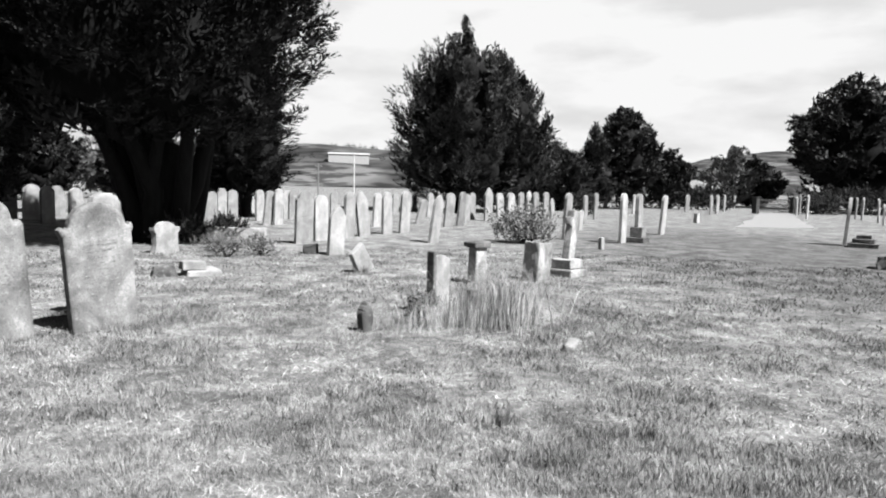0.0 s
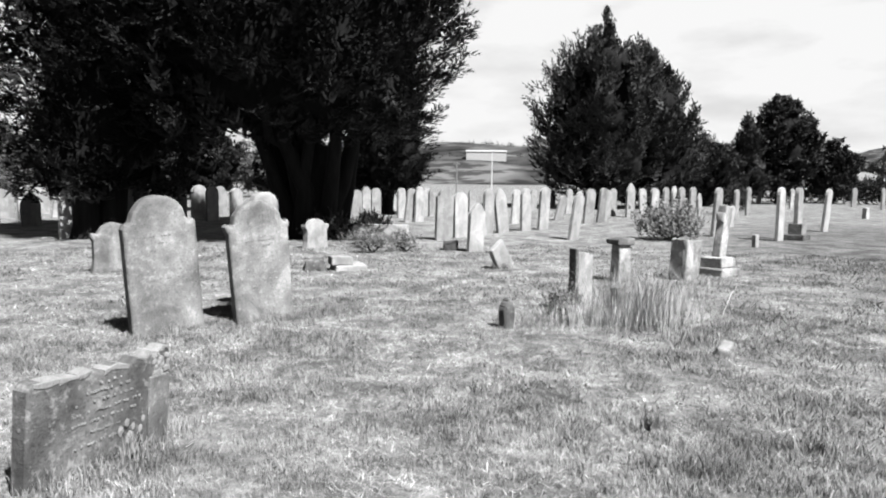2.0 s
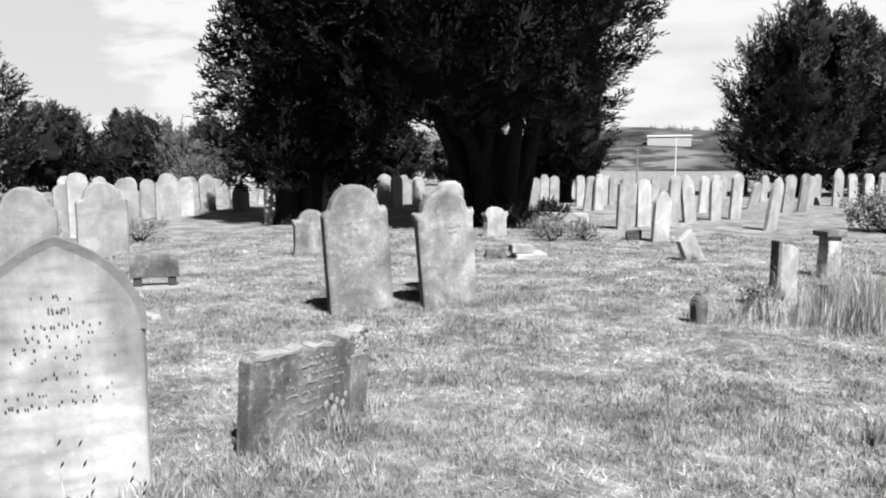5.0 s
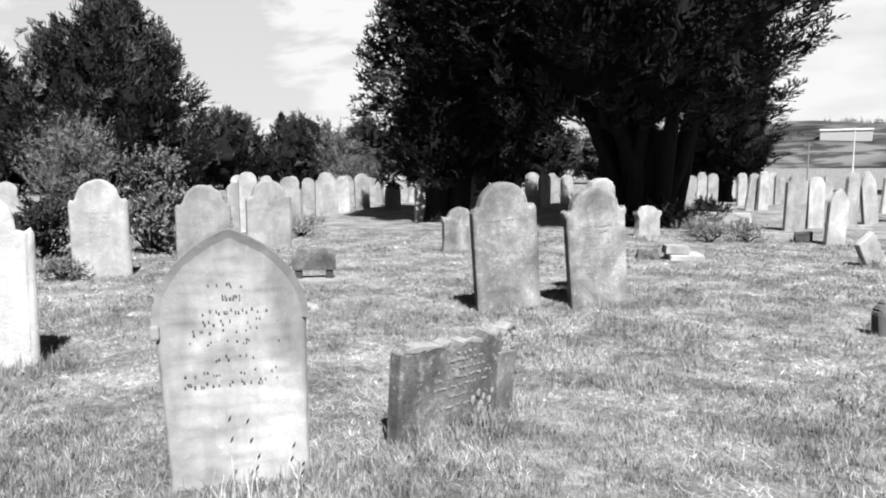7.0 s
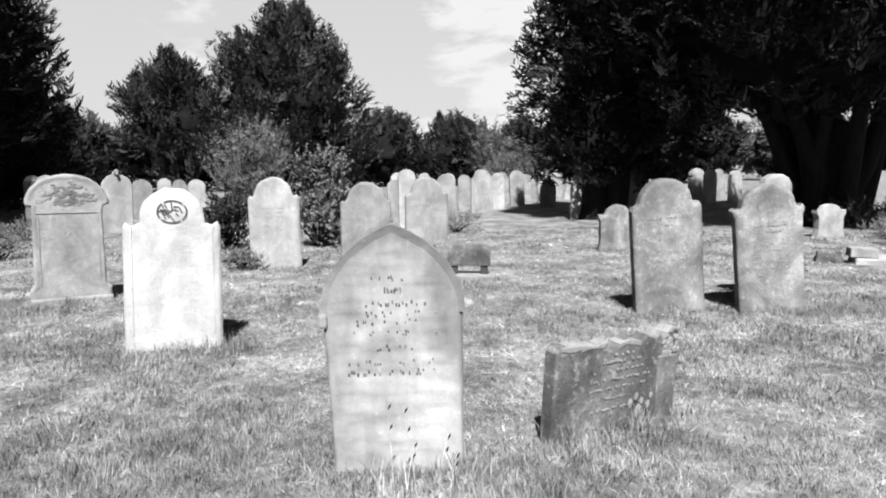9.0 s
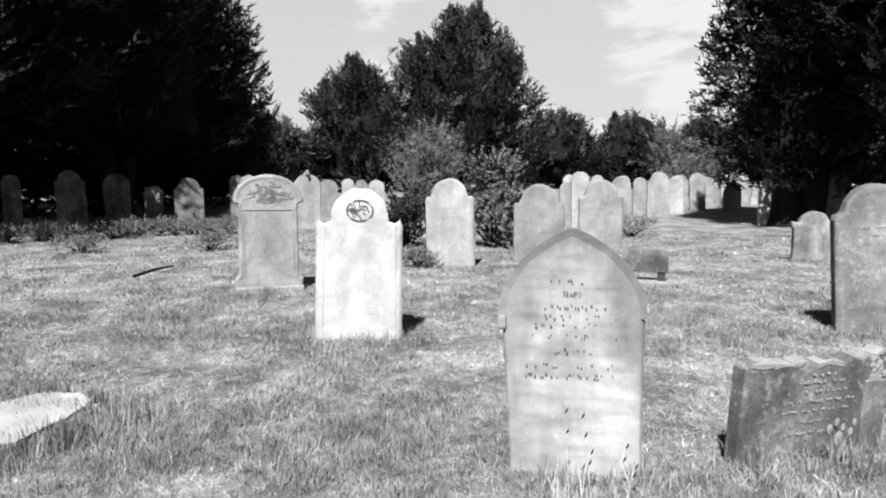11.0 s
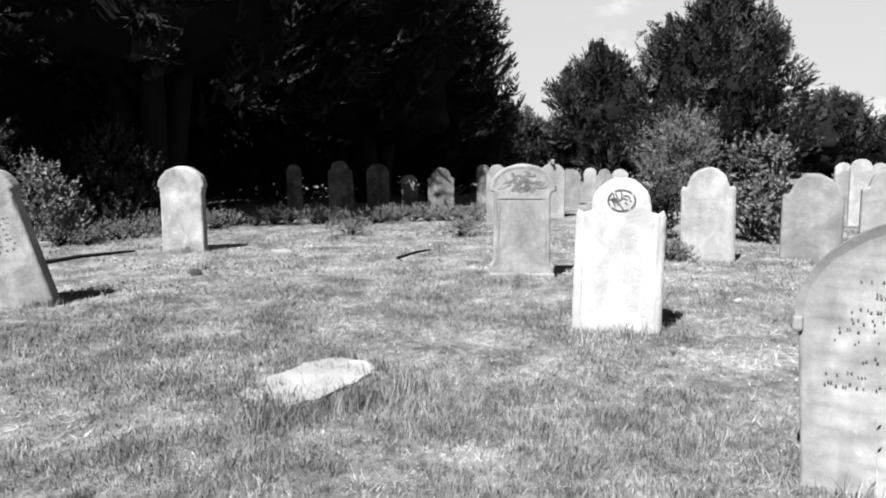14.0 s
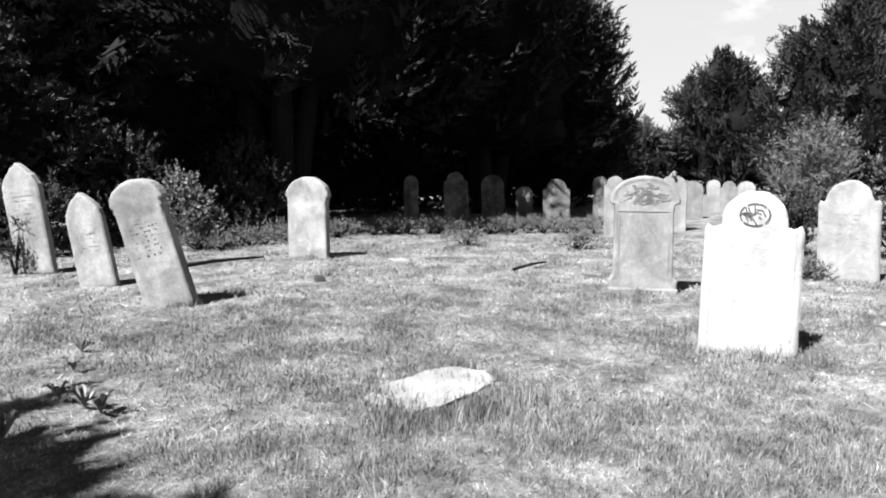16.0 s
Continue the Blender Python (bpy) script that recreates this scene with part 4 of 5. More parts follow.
def headstone(x, y, turn, w, h, shape, roll=0.0, pitch=0.0, material=None, label="", thick=0.095):
    """An upright stone: a tablet on a low plinth sunk in the turf."""
    count[0] += 1
    rng = random.Random(count[0] * 7 + 1)
    lean = ", leaning" if abs(roll) + abs(pitch) > 5 else ""
    label = label or f"weathered {WORDS.get(shape, shape)} headstone standing in turf{lean}"
    t = thing("headstone", pose(x, y, 0, pitch, roll, turn), label, "headstone", "headstones in the churchyard")
    if math.hypot(x, y) < 15:
        face = eroded(outline(shape, w, h, rng), -thick / 2, thick / 2, worn(count[0], 0.004, 0.0, 0.002), 0.028, 0.02, count[0])
    else:
        face = slab(outline(shape, w, h, rng), -thick / 2, thick / 2)
    part("tablet", face, material or M_STONE, t)
    if not material and math.hypot(x, y) < 19 and w > 0.45:
        half = w * rng.uniform(0.24, 0.32)
        lines(t, [(h * 0.66 - 0.065 * i, half * rng.uniform(0.6, 1)) for i in range(rng.randint(4, 8))], -thick / 2 - 0.001, M_NEAR, 0.016, count[0], 0.55)
    return t


def lines(t, rows, y, material, tall=0.018, seed=0, fill=0.75, steps=(0.008, 0.03), gaps=(0.006, 0.02)):
    """Unreadable writing: rows (z, half width) of short bars, standing 2 mm off the face."""
    rng = random.Random(seed)
    for z, half in rows:
        bm = bmesh.new()
        x = -half
        while x < half:
            step = rng.uniform(*steps)
            if rng.random() < fill:
                zz = z + rng.uniform(-0.003, 0.003)
                box(bm, x, min(x + step, half), y - 0.002, y + 0.004, zz - tall * rng.uniform(0.25, 0.5), zz + tall * rng.uniform(0.25, 0.5))
            x += step + rng.uniform(*gaps)
        part("inscription_line", bm, material, t)["kind"] = "stuff"


# the stones near the walk, each with its own form


def near_pointed_stone():
    m = pose(-2.87, 2.03, 0, -2.0, -0.6, 51.5)
    t = thing("headstone", m, "pale pointed headstone with a hood moulding and worn lines of writing", "headstone", "headstones in the churchyard")
    rng = random.Random(2)
    w, h, s = 0.68, 1.20, 0.78
    a = w / 2
    arch = [(-a * max(0.0, 1 - k ** 2.2) ** 0.8, s + (h - s) * k) for k in np.sin(np.linspace(0.0, math.pi / 2, 19))]
    arch += [(-x, z) for x, z in arch[::-1][1:]]
    pts = [(-a * 0.9, -0.12), (-a * 0.9, 0.1), (-a * 0.98, s)] + arch[1:-1] + [(a * 0.99, s), (a * 0.95, 0.1), (a * 0.95, -0.12)]
    tablet = part("tablet", eroded([(x + rng.uniform(-0.003, 0.003), z) for x, z in pts], -0.05, 0.06, worn(2, 0.003, 0.0, 0.0075), 0.014, 0.02, 2), M_LAYER, t)
    # hood moulding: a raised band over the arch, ending in two stops
    bm = bmesh.new()
    outer, inner = [], []
    for i, (x, z) in enumerate(arch):
        k = Vector((x, z - (s + 0.02)))
        k = k.normalized() if k.length > 0 else Vector((0, 1))
        outer.append((x + k.x * 0.008, z + k.y * 0.008 + 0.002))
        inner.append((x - k.x * 0.026, z - k.y * 0.032))
    ring = []
    for (ox, oz), (ix, iz) in zip(outer, inner):
        j = rng.uniform(-0.003, 0.003)
        ring.append([bm.verts.new((ox + j, -0.062, oz)), bm.verts.new((ox + j, 0.05, oz)), bm.verts.new((ix, 0.05, iz)), bm.verts.new((ix + j, -0.05, iz))])
    for p, q in zip(ring, ring[1:]):
        for k in range(4):
            bm.faces.new((p[k], q[k], q[(k + 1) % 4], p[(k + 1) % 4]))
    bm.faces.new(ring[0])
    bm.faces.new(ring[-1][::-1])
    bmesh.ops.recalc_face_normals(bm, faces=bm.faces)
    part("hood_moulding", bm, M_LAYER, t, "chipped raised moulding over the arch")
    for sx in (-1,):
        bm = bmesh.new()
        box(bm, sx * 0.335 - 0.022, sx * 0.335 + 0.022, -0.07, 0.05, s - 0.06, s + 0.01, 0.012)
        part("moulding_stop", bm, M_LAYER, t)
    rows = [(0.955, 0.10, 0.12), (0.90, 0.04, 0.7), (0.835, 0.16, 0.3), (0.785, 0.22, 0.16), (0.745, 0.23, 0.1), (0.69, 0.24, 0.16), (0.62, 0.09, 0.18), (0.55, 0.22, 0.14), (0.50, 0.25, 0.24)]
    for i, (z, half, fill) in enumerate(rows):
        for dz in (-0.007, 0.007):
            lines(t, [(z + dz, half)], -0.055, M_RECESS, 0.008, 3 + i * 7 + (dz > 0), fill, (0.005, 0.009), (0.003, 0.009))
    return t


def broken_slab_stone():
    u = Vector((-2.42, 3.74, 0)) - Vector((-2.58, 2.80, 0))
    turn = math.degrees(math.atan2(u.y, u.x))
    t = thing("headstone", pose(-2.50, 3.27, 0, 4.0, 1.0, turn), "low broken dark headstone with flaking top and worn writing", "headstone", "headstones in the churchyard")
    rng = random.Random(8)
    top = [(-0.475, 0.50), (-0.44, 0.525), (-0.3, 0.52), (-0.18, 0.505), (-0.1, 0.52), (-0.02, 0.495), (0.06, 0.515), (0.15, 0.49), (0.2, 0.52), (0.28, 0.50), (0.3, 0.535), (0.36, 0.52), (0.4, 0.545), (0.455, 0.54), (0.47, 0.47), (0.455, 0.42), (0.48, 0.3), (0.475, 0.15)]
    pts = [(-0.475, -0.12)] + [(x, z + rng.uniform(-0.006, 0.006)) for x, z in top] + [(0.475, -0.12)]
    part("tablet", eroded(pts, -0.045, 0.045, worn(8, 0.004), 0.018, 0.012, 8), M_GREY, t)
    for i in range(0, 12):
        (x0, z0), (x1, z1) = top[1 + i], top[2 + i]
        if i in (3, 6):
            continue
        deep = [rng.uniform(0.008, 0.035) for _ in range(3)]
        flake = [(x0, z0 + 0.002), (x1, z1 + 0.002), (x1, z1 - deep[0]), ((x0 + x1) / 2, (z0 + z1) / 2 - deep[1]), (x0, z0 - deep[2])]
        part("lichen_crust", slab(flake, -0.048, 0.047, 0.003), M_PALE, t, "pale lichen crust on the broken top")
    bm = bmesh.new()
    for i in range(26):
        x, z = rng.uniform(0.33, 0.45), rng.uniform(0.38, 0.5)
        r = rng.uniform(0.012, 0.028)
        bmesh.ops.create_icosphere(bm, subdivisions=1, radius=r, matrix=Matrix.Translation((x, -0.045, z)) @ Matrix.Diagonal((1, 0.4, 1, 1)))
    part("carved_flowers", bm, M_NEAR, t, "worn carved flowers in the corner")
    bm = bmesh.new()
    box(bm, 0.30, 0.455, -0.062, -0.04, -0.05, 0.385, 0.008, 0.004, rng)
    part("carved_border", bm, M_GREY, t)
    bm = bmesh.new()
    for i in range(16):
        bmesh.ops.create_icosphere(bm, subdivisions=1, radius=rng.uniform(0.01, 0.03), matrix=Matrix.Translation((rng.uniform(0.1, 0.42), -0.056 if i > 9 else -0.046, rng.uniform(0.02, 0.2))) @ Matrix.Diagonal((1, 0.15, 1.5, 1)))
    part("lichen", bm, M_PALE, t, "round pale lichen patches")
    lines(t, [(0.44, 0.1), (0.40, 0.16), (0.35, 0.2), (0.30, 0.24), (0.25, 0.22), (0.19, 0.1), (0.13, 0.2)], -0.049, M_STONE, 0.014, 5, 0.62, (0.004, 0.016), (0.004, 0.012))
    return t


def white_stone():
    t = thing("headstone", pose(-6.03, 2.12, 0, -1.0, 1.8, 68), "bright white marble headstone with a carved round emblem", "headstone", "headstones in the churchyard")
    rng = random.Random(12)
    part("tablet", eroded(outline("eared", 0.76, 1.33, rng), -0.06, 0.06, worn(12, 0.002), 0.025, 0.014, 12), M_WHITE, t)
    emblem = bmesh.new()
    for k in range(28):
        a = 2 * math.pi * k / 28
        if k % 7 == 3:
            continue
        c, s = math.cos(a), math.sin(a)
        bmesh.ops.create_cube(emblem, size=1, matrix=Matrix.Translation((0.112 * c, -0.062, 1.135 + 0.09 * s)) @ Matrix.Rotation(-a, 4, "Y") @ Matrix.Diagonal((0.014, 0.008, 0.03, 1)))
    e = part("emblem", emblem, M_RECESS, t, "carved ring with worn tracery")
    for k in range(14):
        bm = bmesh.new()
        x, z, a = rng.uniform(-0.07, 0.07), rng.uniform(-0.06, 0.05), rng.uniform(0, 3.1)
        bmesh.ops.create_cube(bm, size=1, matrix=Matrix.Translation((x, -0.062, 1.135 + z)) @ Matrix.Rotation(a, 4, "Y") @ Matrix.Diagonal((rng.uniform(0.03, 0.09), 0.008, 0.012, 1)))
        part("tracery", bm, M_RECESS, e)
    for sx in (-1, 1):
        bm = bmesh.new()
        box(bm, sx * 0.315 - 0.008, sx * 0.315 + 0.008, -0.066, -0.05, 0.12, 1.02, 0.004)
        part("border", bm, M_WHITE, t)
    return t


def waisted_stone():
    t = thing("headstone", pose(-8.98, 2.06, 0, 0.5, 0.8, 80), "grey sandstone headstone with a carved round head", "headstone", "headstones in the churchyard")
    rng = random.Random(15)
    part("tablet", eroded(outline("waisted", 0.84, 1.44, rng), -0.06, 0.06, worn(15, 0.004, 0.03), 0.022, 0.02, 15), M_GREY_SAND, t)
    bm = bmesh.new()
    for i in range(130):
        a, r = rng.uniform(0.1, 3.0), rng.uniform(0.02, 0.3)
        q = rng.uniform(0.01, 0.028)
        bmesh.ops.create_icosphere(bm, subdivisions=1, radius=q, matrix=Matrix.Translation((r * math.cos(a), -0.062, 1.08 + r * math.sin(a) * 0.9)) @ Matrix.Diagonal((1.4, 0.22, 0.8, 1)) @ Matrix.Rotation(a, 4, "Y"))
    part("carved_wreath", bm, M_NEAR, t, "worn pale carving in the head")
    bm = bmesh.new()
    box(bm, -0.33, 0.33, -0.068, -0.055, 1.0, 1.015, 0.003)
    part("moulding", bm, M_GREY_SAND, t)
    for sx in (-1, 1):
        bm = bmesh.new()
        box(bm, sx * 0.30 - 0.008, sx * 0.30 + 0.008, -0.067, -0.055, 0.2, 0.98, 0.003)
        part("border", bm, M_GREY_SAND, t)
    bm = bmesh.new()
    box(bm, -0.425, 0.425, -0.085, 0.09, -0.12, 0.05, 0.02, 0.012, rng)
    part("plinth", bm, M_GREY_SAND, t)
    return t


M_GREY_SAND = stone_material("grey_sandstone", 0.15, 0.35, 0.4, 0.1)
near_pointed_stone()
broken_slab_stone()
white_stone()
waisted_stone()
a = headstone(-3.93, 6.28, 53, 0.70, 1.34, "shoulder", -4.5, 1.0, M_NEAR, "tall lichen-blotched sandstone headstone", 0.12)
b = headstone(-3.27, 7.05, 47, 0.70, 1.27, "knobbed", -4.2, 0.5, M_NEAR, "sandstone headstone with round knobs at its shoulders", 0.12)
lines(b, [(0.86 - 0.06 * i, 0.16) for i in range(9)], -0.062, M_NEAR, 0.014, 9, 0.6)
lines(a, [(0.95 - 0.07 * i, 0.2) for i in range(7)], -0.062, M_NEAR, 0.014, 10, 0.5)
p = headstone(-12.95, -2.88, 76, 0.82, 1.46, "headed", 1.0, 0.0, M_PALE, "pale round-headed headstone at the edge of the shade", 0.16)
q = headstone(-8.42, -3.62, 86, 0.64, 1.52, "headed", -14.0, 3.0, M_PALE, "pale headstone leaning far to one side", 0.17)
lines(q, [(1.02 - 0.055 * i, 0.17) for i in range(8)], -0.088, M_RECESS, 0.012, 11, 0.45)
r = headstone(-9.95, -5.22, 88, 0.52, 1.32, "gothic", -8.0, 2.0, M_PALE, "narrow pale headstone leaning to one side", 0.11)
lines(r, [(0.8 - 0.06 * i, 0.14) for i in range(6)], -0.057, M_RECESS, 0.012, 12, 0.4)
v = headstone(-11.4, -6.92, 84, 0.62, 1.76, "gothic", -6.0, 2.0, M_PALE, "tall pale headstone with a weed growing up it", 0.12)
lines(v, [(1.3 - 0.07 * i, 0.18) for i in range(8)], -0.062, M_RECESS, 0.014, 13, 0.45)
headstone(-7.26, 10.15, 52, 0.68, 0.78, "flared", 0, 0, M_NEAR, "small sandstone headstone with a scrolled top", 0.13)
headstone(-5.57, 14.75, 62, 0.66, 0.64, "flared", 0, 0, M_PALE, "small white headstone with curled shoulders", 0.16)


# the rows of stones
headstone(-3.46, 7.57, 60, 0.36, 1.36, "round", -2.0, 0.0)
headstone(-9.69, 5.03, 63, 0.74, 1.34, "shoulder", -1.0, -0.0)
headstone(-9.50, 6.52, 64, 0.81, 1.23, "shoulder", 1.0, 0.0)
headstone(-10.41, 8.56, 65, 0.82, 1.26, "shoulder", 0.0, 0.0)
headstone(-11.88, 7.48, 62, 0.54, 1.32, "round", 0.0, 0.0)
headstone(-2.07, 15.10, 50, 0.42, 1.04, "gothic", 2.7, 1.3)
headstone(-16.30, 3.45, 65, 0.50, 1.38, "shoulder", 0.0, 0.0)
headstone(-12.86, 11.25, 66, 0.44, 1.27, "round", -0.9, -0.1)
headstone(-13.60, 10.62, 69, 0.42, 1.39, "round", 0.0, 0.0)
headstone(-14.07, 10.63, 71, 0.42, 1.14, "round", 0.0, 0.0)
headstone(-3.24, 17.76, 52, 0.55, 1.32, "shoulder", 1.4, 0.6)
headstone(-17.94, 5.27, 66, 0.68, 1.37, "round", 1.0, 0.0)
# the M_GREY stones under the western trees carry the shade in their colour
headstone(-18.79, 2.51, 71, 0.70, 1.30, "shoulder", 0.0, 0.0, M_GREY, "headstone in deep tree shade, the shade also put into its grey")
headstone(0.02, 18.93, 59, 0.42, 1.28, "gothic", 6.4, 4.6)
headstone(-2.97, 18.82, 50, 0.44, 1.20, "round", -0.7, -0.3)
headstone(-12.18, 15.53, 73, 0.66, 1.27, "shoulder", 0.0, 0.0)
headstone(-19.91, -0.08, 73, 0.68, 1.52, "shoulder", -1.9, -0.1, M_GREY, "headstone in deep tree shade, the shade also put into its grey")
headstone(-2.34, 19.69, 60, 0.42, 1.30, "round", 1.3, 0.7)
headstone(-20.16, -1.37, 64, 0.42, 1.43, "round", 0.0, 0.0, M_GREY, "headstone in deep tree shade, the shade also put into its grey")
headstone(-12.04, 16.18, 70, 0.56, 1.26, "round", 0.0, 0.0)
headstone(-11.28, 16.80, 73, 0.76, 1.30, "round", 0.0, 0.0)
headstone(-20.30, 1.83, 69, 0.46, 1.09, "round", 0.0, 0.0, M_GREY, "headstone in deep tree shade, the shade also put into its grey")
headstone(-2.00, 20.74, 58, 0.50, 1.33, "gothic", -5.9, -3.1)
headstone(5.49, 20.29, 56, 0.42, 1.42, "round", 0.0, 0.0)
headstone(-21.34, 4.21, 65, 0.42, 1.34, "round", 0.0, 0.0, M_GREY, "headstone in deep tree shade, the shade also put into its grey")
headstone(-1.40, 21.72, 58, 0.46, 1.30, "shoulder", -0.6, -0.4)
headstone(4.06, 21.44, 55, 0.42, 1.39, "round", 1.7, 2.3)
headstone(-22.04, 1.04, 67, 0.70, 1.42, "round", 0.0, 0.0, M_GREY, "headstone in deep tree shade, the shade also put into its grey")
headstone(-15.95, 15.44, 67, 0.70, 1.33, "shoulder", 0.0, 0.0)
headstone(-0.91, 22.46, 52, 0.43, 1.34, "round", 2.5, 1.5)
headstone(-17.19, 15.86, 64, 0.42, 1.15, "round", 0.0, 0.0)
headstone(-22.49, 7.36, 71, 0.62, 1.15, "round", 0.0, 0.0)
headstone(-16.70, 16.97, 62, 0.42, 1.20, "round", -1.8, -0.2)
headstone(-16.21, 18.92, 72, 0.61, 1.05, "gothic", 0.0, 0.0)
headstone(12.62, 21.39, 60, 0.64, 1.46, "gothic", 0.4, 3.6)
headstone(-7.85, 24.08, 51, 0.42, 1.24, "shoulder", 0.0, 0.0)
headstone(-2.03, 25.41, 58, 0.42, 1.22, "round", 2.6, 1.4)
headstone(-5.86, 25.06, 58, 0.42, 1.22, "round", 6.8, 2.2)
headstone(-24.30, 9.21, 68, 0.58, 1.10, "shoulder", 0.0, 0.0)
headstone(-5.51, 25.23, 58, 0.42, 1.29, "shoulder", 1.5, 0.5)
headstone(8.05, 24.71, 54, 0.42, 1.38, "round", 1.5, 3.5)
headstone(2.84, 25.88, 49, 0.42, 1.33, "round", 0.0, 0.0)
headstone(-12.59, 23.27, 73, 0.56, 1.22, "round", 0.0, 0.0)
headstone(-24.76, 9.99, 73, 0.60, 1.08, "round", 0.0, -0.0)
headstone(5.44, 26.02, 59, 0.42, 0.75, "round", 2.0, 3.0)
headstone(0.58, 26.62, 49, 0.49, 1.27, "round", 3.4, 2.6)
headstone(3.34, 26.80, 60, 0.42, 1.35, "round", 0.0, 0.0)
headstone(-25.74, 9.23, 66, 0.46, 1.13, "round", 0.0, 0.0)
headstone(-8.19, 26.32, 50, 0.42, 1.12, "round", 0.0, 0.0)
headstone(1.06, 27.62, 56, 0.45, 1.31, "round", 4.4, 3.6)
headstone(-7.53, 26.67, 50, 0.42, 1.19, "round", 0.0, 0.0)
headstone(-12.76, 25.43, 71, 0.61, 1.15, "round", 0.0, 0.0)
headstone(-16.47, 23.31, 62, 0.51, 1.05, "round", 0.0, 0.0)
headstone(-8.10, 27.28, 53, 0.43, 1.24, "shoulder", 0.0, 0.0)
headstone(-0.55, 28.50, 57, 0.48, 1.00, "round", 11.9, 8.1)
headstone(-14.11, 24.97, 65, 0.53, 1.13, "round", 0.0, 0.0)
headstone(-6.83, 27.97, 59, 0.42, 1.20, "round", 0.0, 0.0)
headstone(3.94, 28.99, 59, 0.42, 1.39, "gothic", -0.5, -0.5)
headstone(4.23, 29.13, 55, 0.42, 1.35, "round", 0.0, 0.0)
headstone(-20.00, 21.91, 70, 0.55, 1.07, "round", 0.0, 0.0)
headstone(4.67, 29.34, 52, 0.42, 1.36, "round", 0.4, 0.6)
headstone(1.42, 29.94, 56, 0.42, 1.19, "round", 2.2, 1.8)
headstone(-6.05, 29.40, 51, 0.42, 1.21, "round", 0.0, 0.0)
headstone(-5.84, 29.51, 55, 0.42, 1.24, "gothic", 0.0, 0.0)
headstone(6.74, 31.21, 59, 0.42, 1.27, "round", 0.0, 0.0)
headstone(2.50, 31.96, 51, 0.57, 1.49, "gothic", 0.5, 0.5)
headstone(1.82, 32.66, 54, 0.42, 1.24, "round", 0.0, 0.0)
headstone(-8.78, 32.49, 49, 0.42, 0.92, "round", 0.0, 0.0)
headstone(-0.19, 34.46, 59, 0.47, 1.18, "round", 3.5, 2.5)
headstone(-8.73, 33.92, 53, 0.42, 1.13, "gothic", 0.0, 0.0)
headstone(-4.90, 34.95, 51, 0.42, 1.12, "round", 0.0, 0.0)
headstone(5.92, 34.89, 59, 0.42, 1.04, "gothic", -1.8, -2.2)
headstone(3.50, 36.63, 54, 0.64, 1.24, "round", -2.0, -2.0)
headstone(-1.96, 36.82, 51, 0.42, 1.12, "round", 0.0, 0.0)
headstone(8.35, 36.21, 54, 0.42, 1.35, "round", 0.4, 0.6)
headstone(23.32, 36.22, 56, 0.54, 1.11, "round", 0.0, 0.0)
headstone(-1.16, 44.52, 56, 0.42, 0.96, "round", 0.0, 0.0)
headstone(25.43, 39.95, 51, 0.42, 1.38, "round", -0.1, -1.9)
headstone(13.23, 46.47, 50, 0.42, 1.26, "round", 0.7, 1.3)
headstone(23.34, 43.79, 53, 0.42, 1.51, "round", 0.1, 0.9)
headstone(26.96, 44.04, 53, 0.45, 1.42, "round", 0.1, 1.9)
headstone(19.15, 48.45, 58, 0.86, 1.36, "round", 0.0, 0.0)
headstone(27.68, 45.92, 51, 0.42, 1.40, "round", 0.2, 1.8)
headstone(25.39, 49.05, 55, 0.42, 1.38, "round", 0.0, 0.0)
headstone(20.79, 51.45, 49, 0.60, 1.36, "round", 0.0, 0.0)
headstone(19.26, 53.44, 52, 0.86, 1.32, "round", 0.8, 2.2)
headstone(27.92, 53.46, 54, 0.42, 1.50, "round", 0.0, 0.0)
headstone(14.35, 58.78, 53, 0.74, 1.28, "round", 1.1, 1.9)
headstone(23.39, 56.54, 49, 0.42, 1.36, "round", 0.2, 0.8)
headstone(26.48, 62.70, 56, 0.42, 1.36, "round", 0.4, 1.6)
headstone(28.89, 67.56, 52, 0.42, 1.35, "round", 0.4, 1.6)

# the bright stones seen past the yews: bearing from +y towards -x, distance, width, height
for bearing, d, w, h, shape, roll in ((45.6, 27.0, 0.5, 1.2, "round", 1), (44.2, 29.5, 0.6, 1.15, "shoulder", 0), (43.0, 26.0, 0.55, 1.25, "round", -2), (42.0, 30.5, 0.5, 1.0, "gothic", 0), (40.9, 28.0, 0.5, 1.2, "shoulder", 2),
                                      (39.9, 33.0, 0.6, 1.2, "round", 0), (38.9, 30.0, 0.45, 0.9, "round", 8), (34.9, 27.5, 0.5, 1.2, "round", 0), (34.0, 30.0, 0.5, 1.2, "gothic", -1), (30.8, 27.0, 0.55, 1.25, "round", 0),
                                      (29.4, 28.5, 0.6, 1.25, "round", 1), (27.8, 30.0, 0.55, 1.2, "shoulder", 0), (48.5, 28.0, 0.55, 1.15, "round", 0), (50.5, 26.5, 0.6, 1.2, "shoulder", 1), (52.6, 29.0, 0.55, 1.2, "round", 0)):
    headstone(-math.sin(radians(bearing)) * d, math.cos(radians(bearing)) * d, bearing + 22, w, h, shape, roll)

# ---- broken and low monuments ----


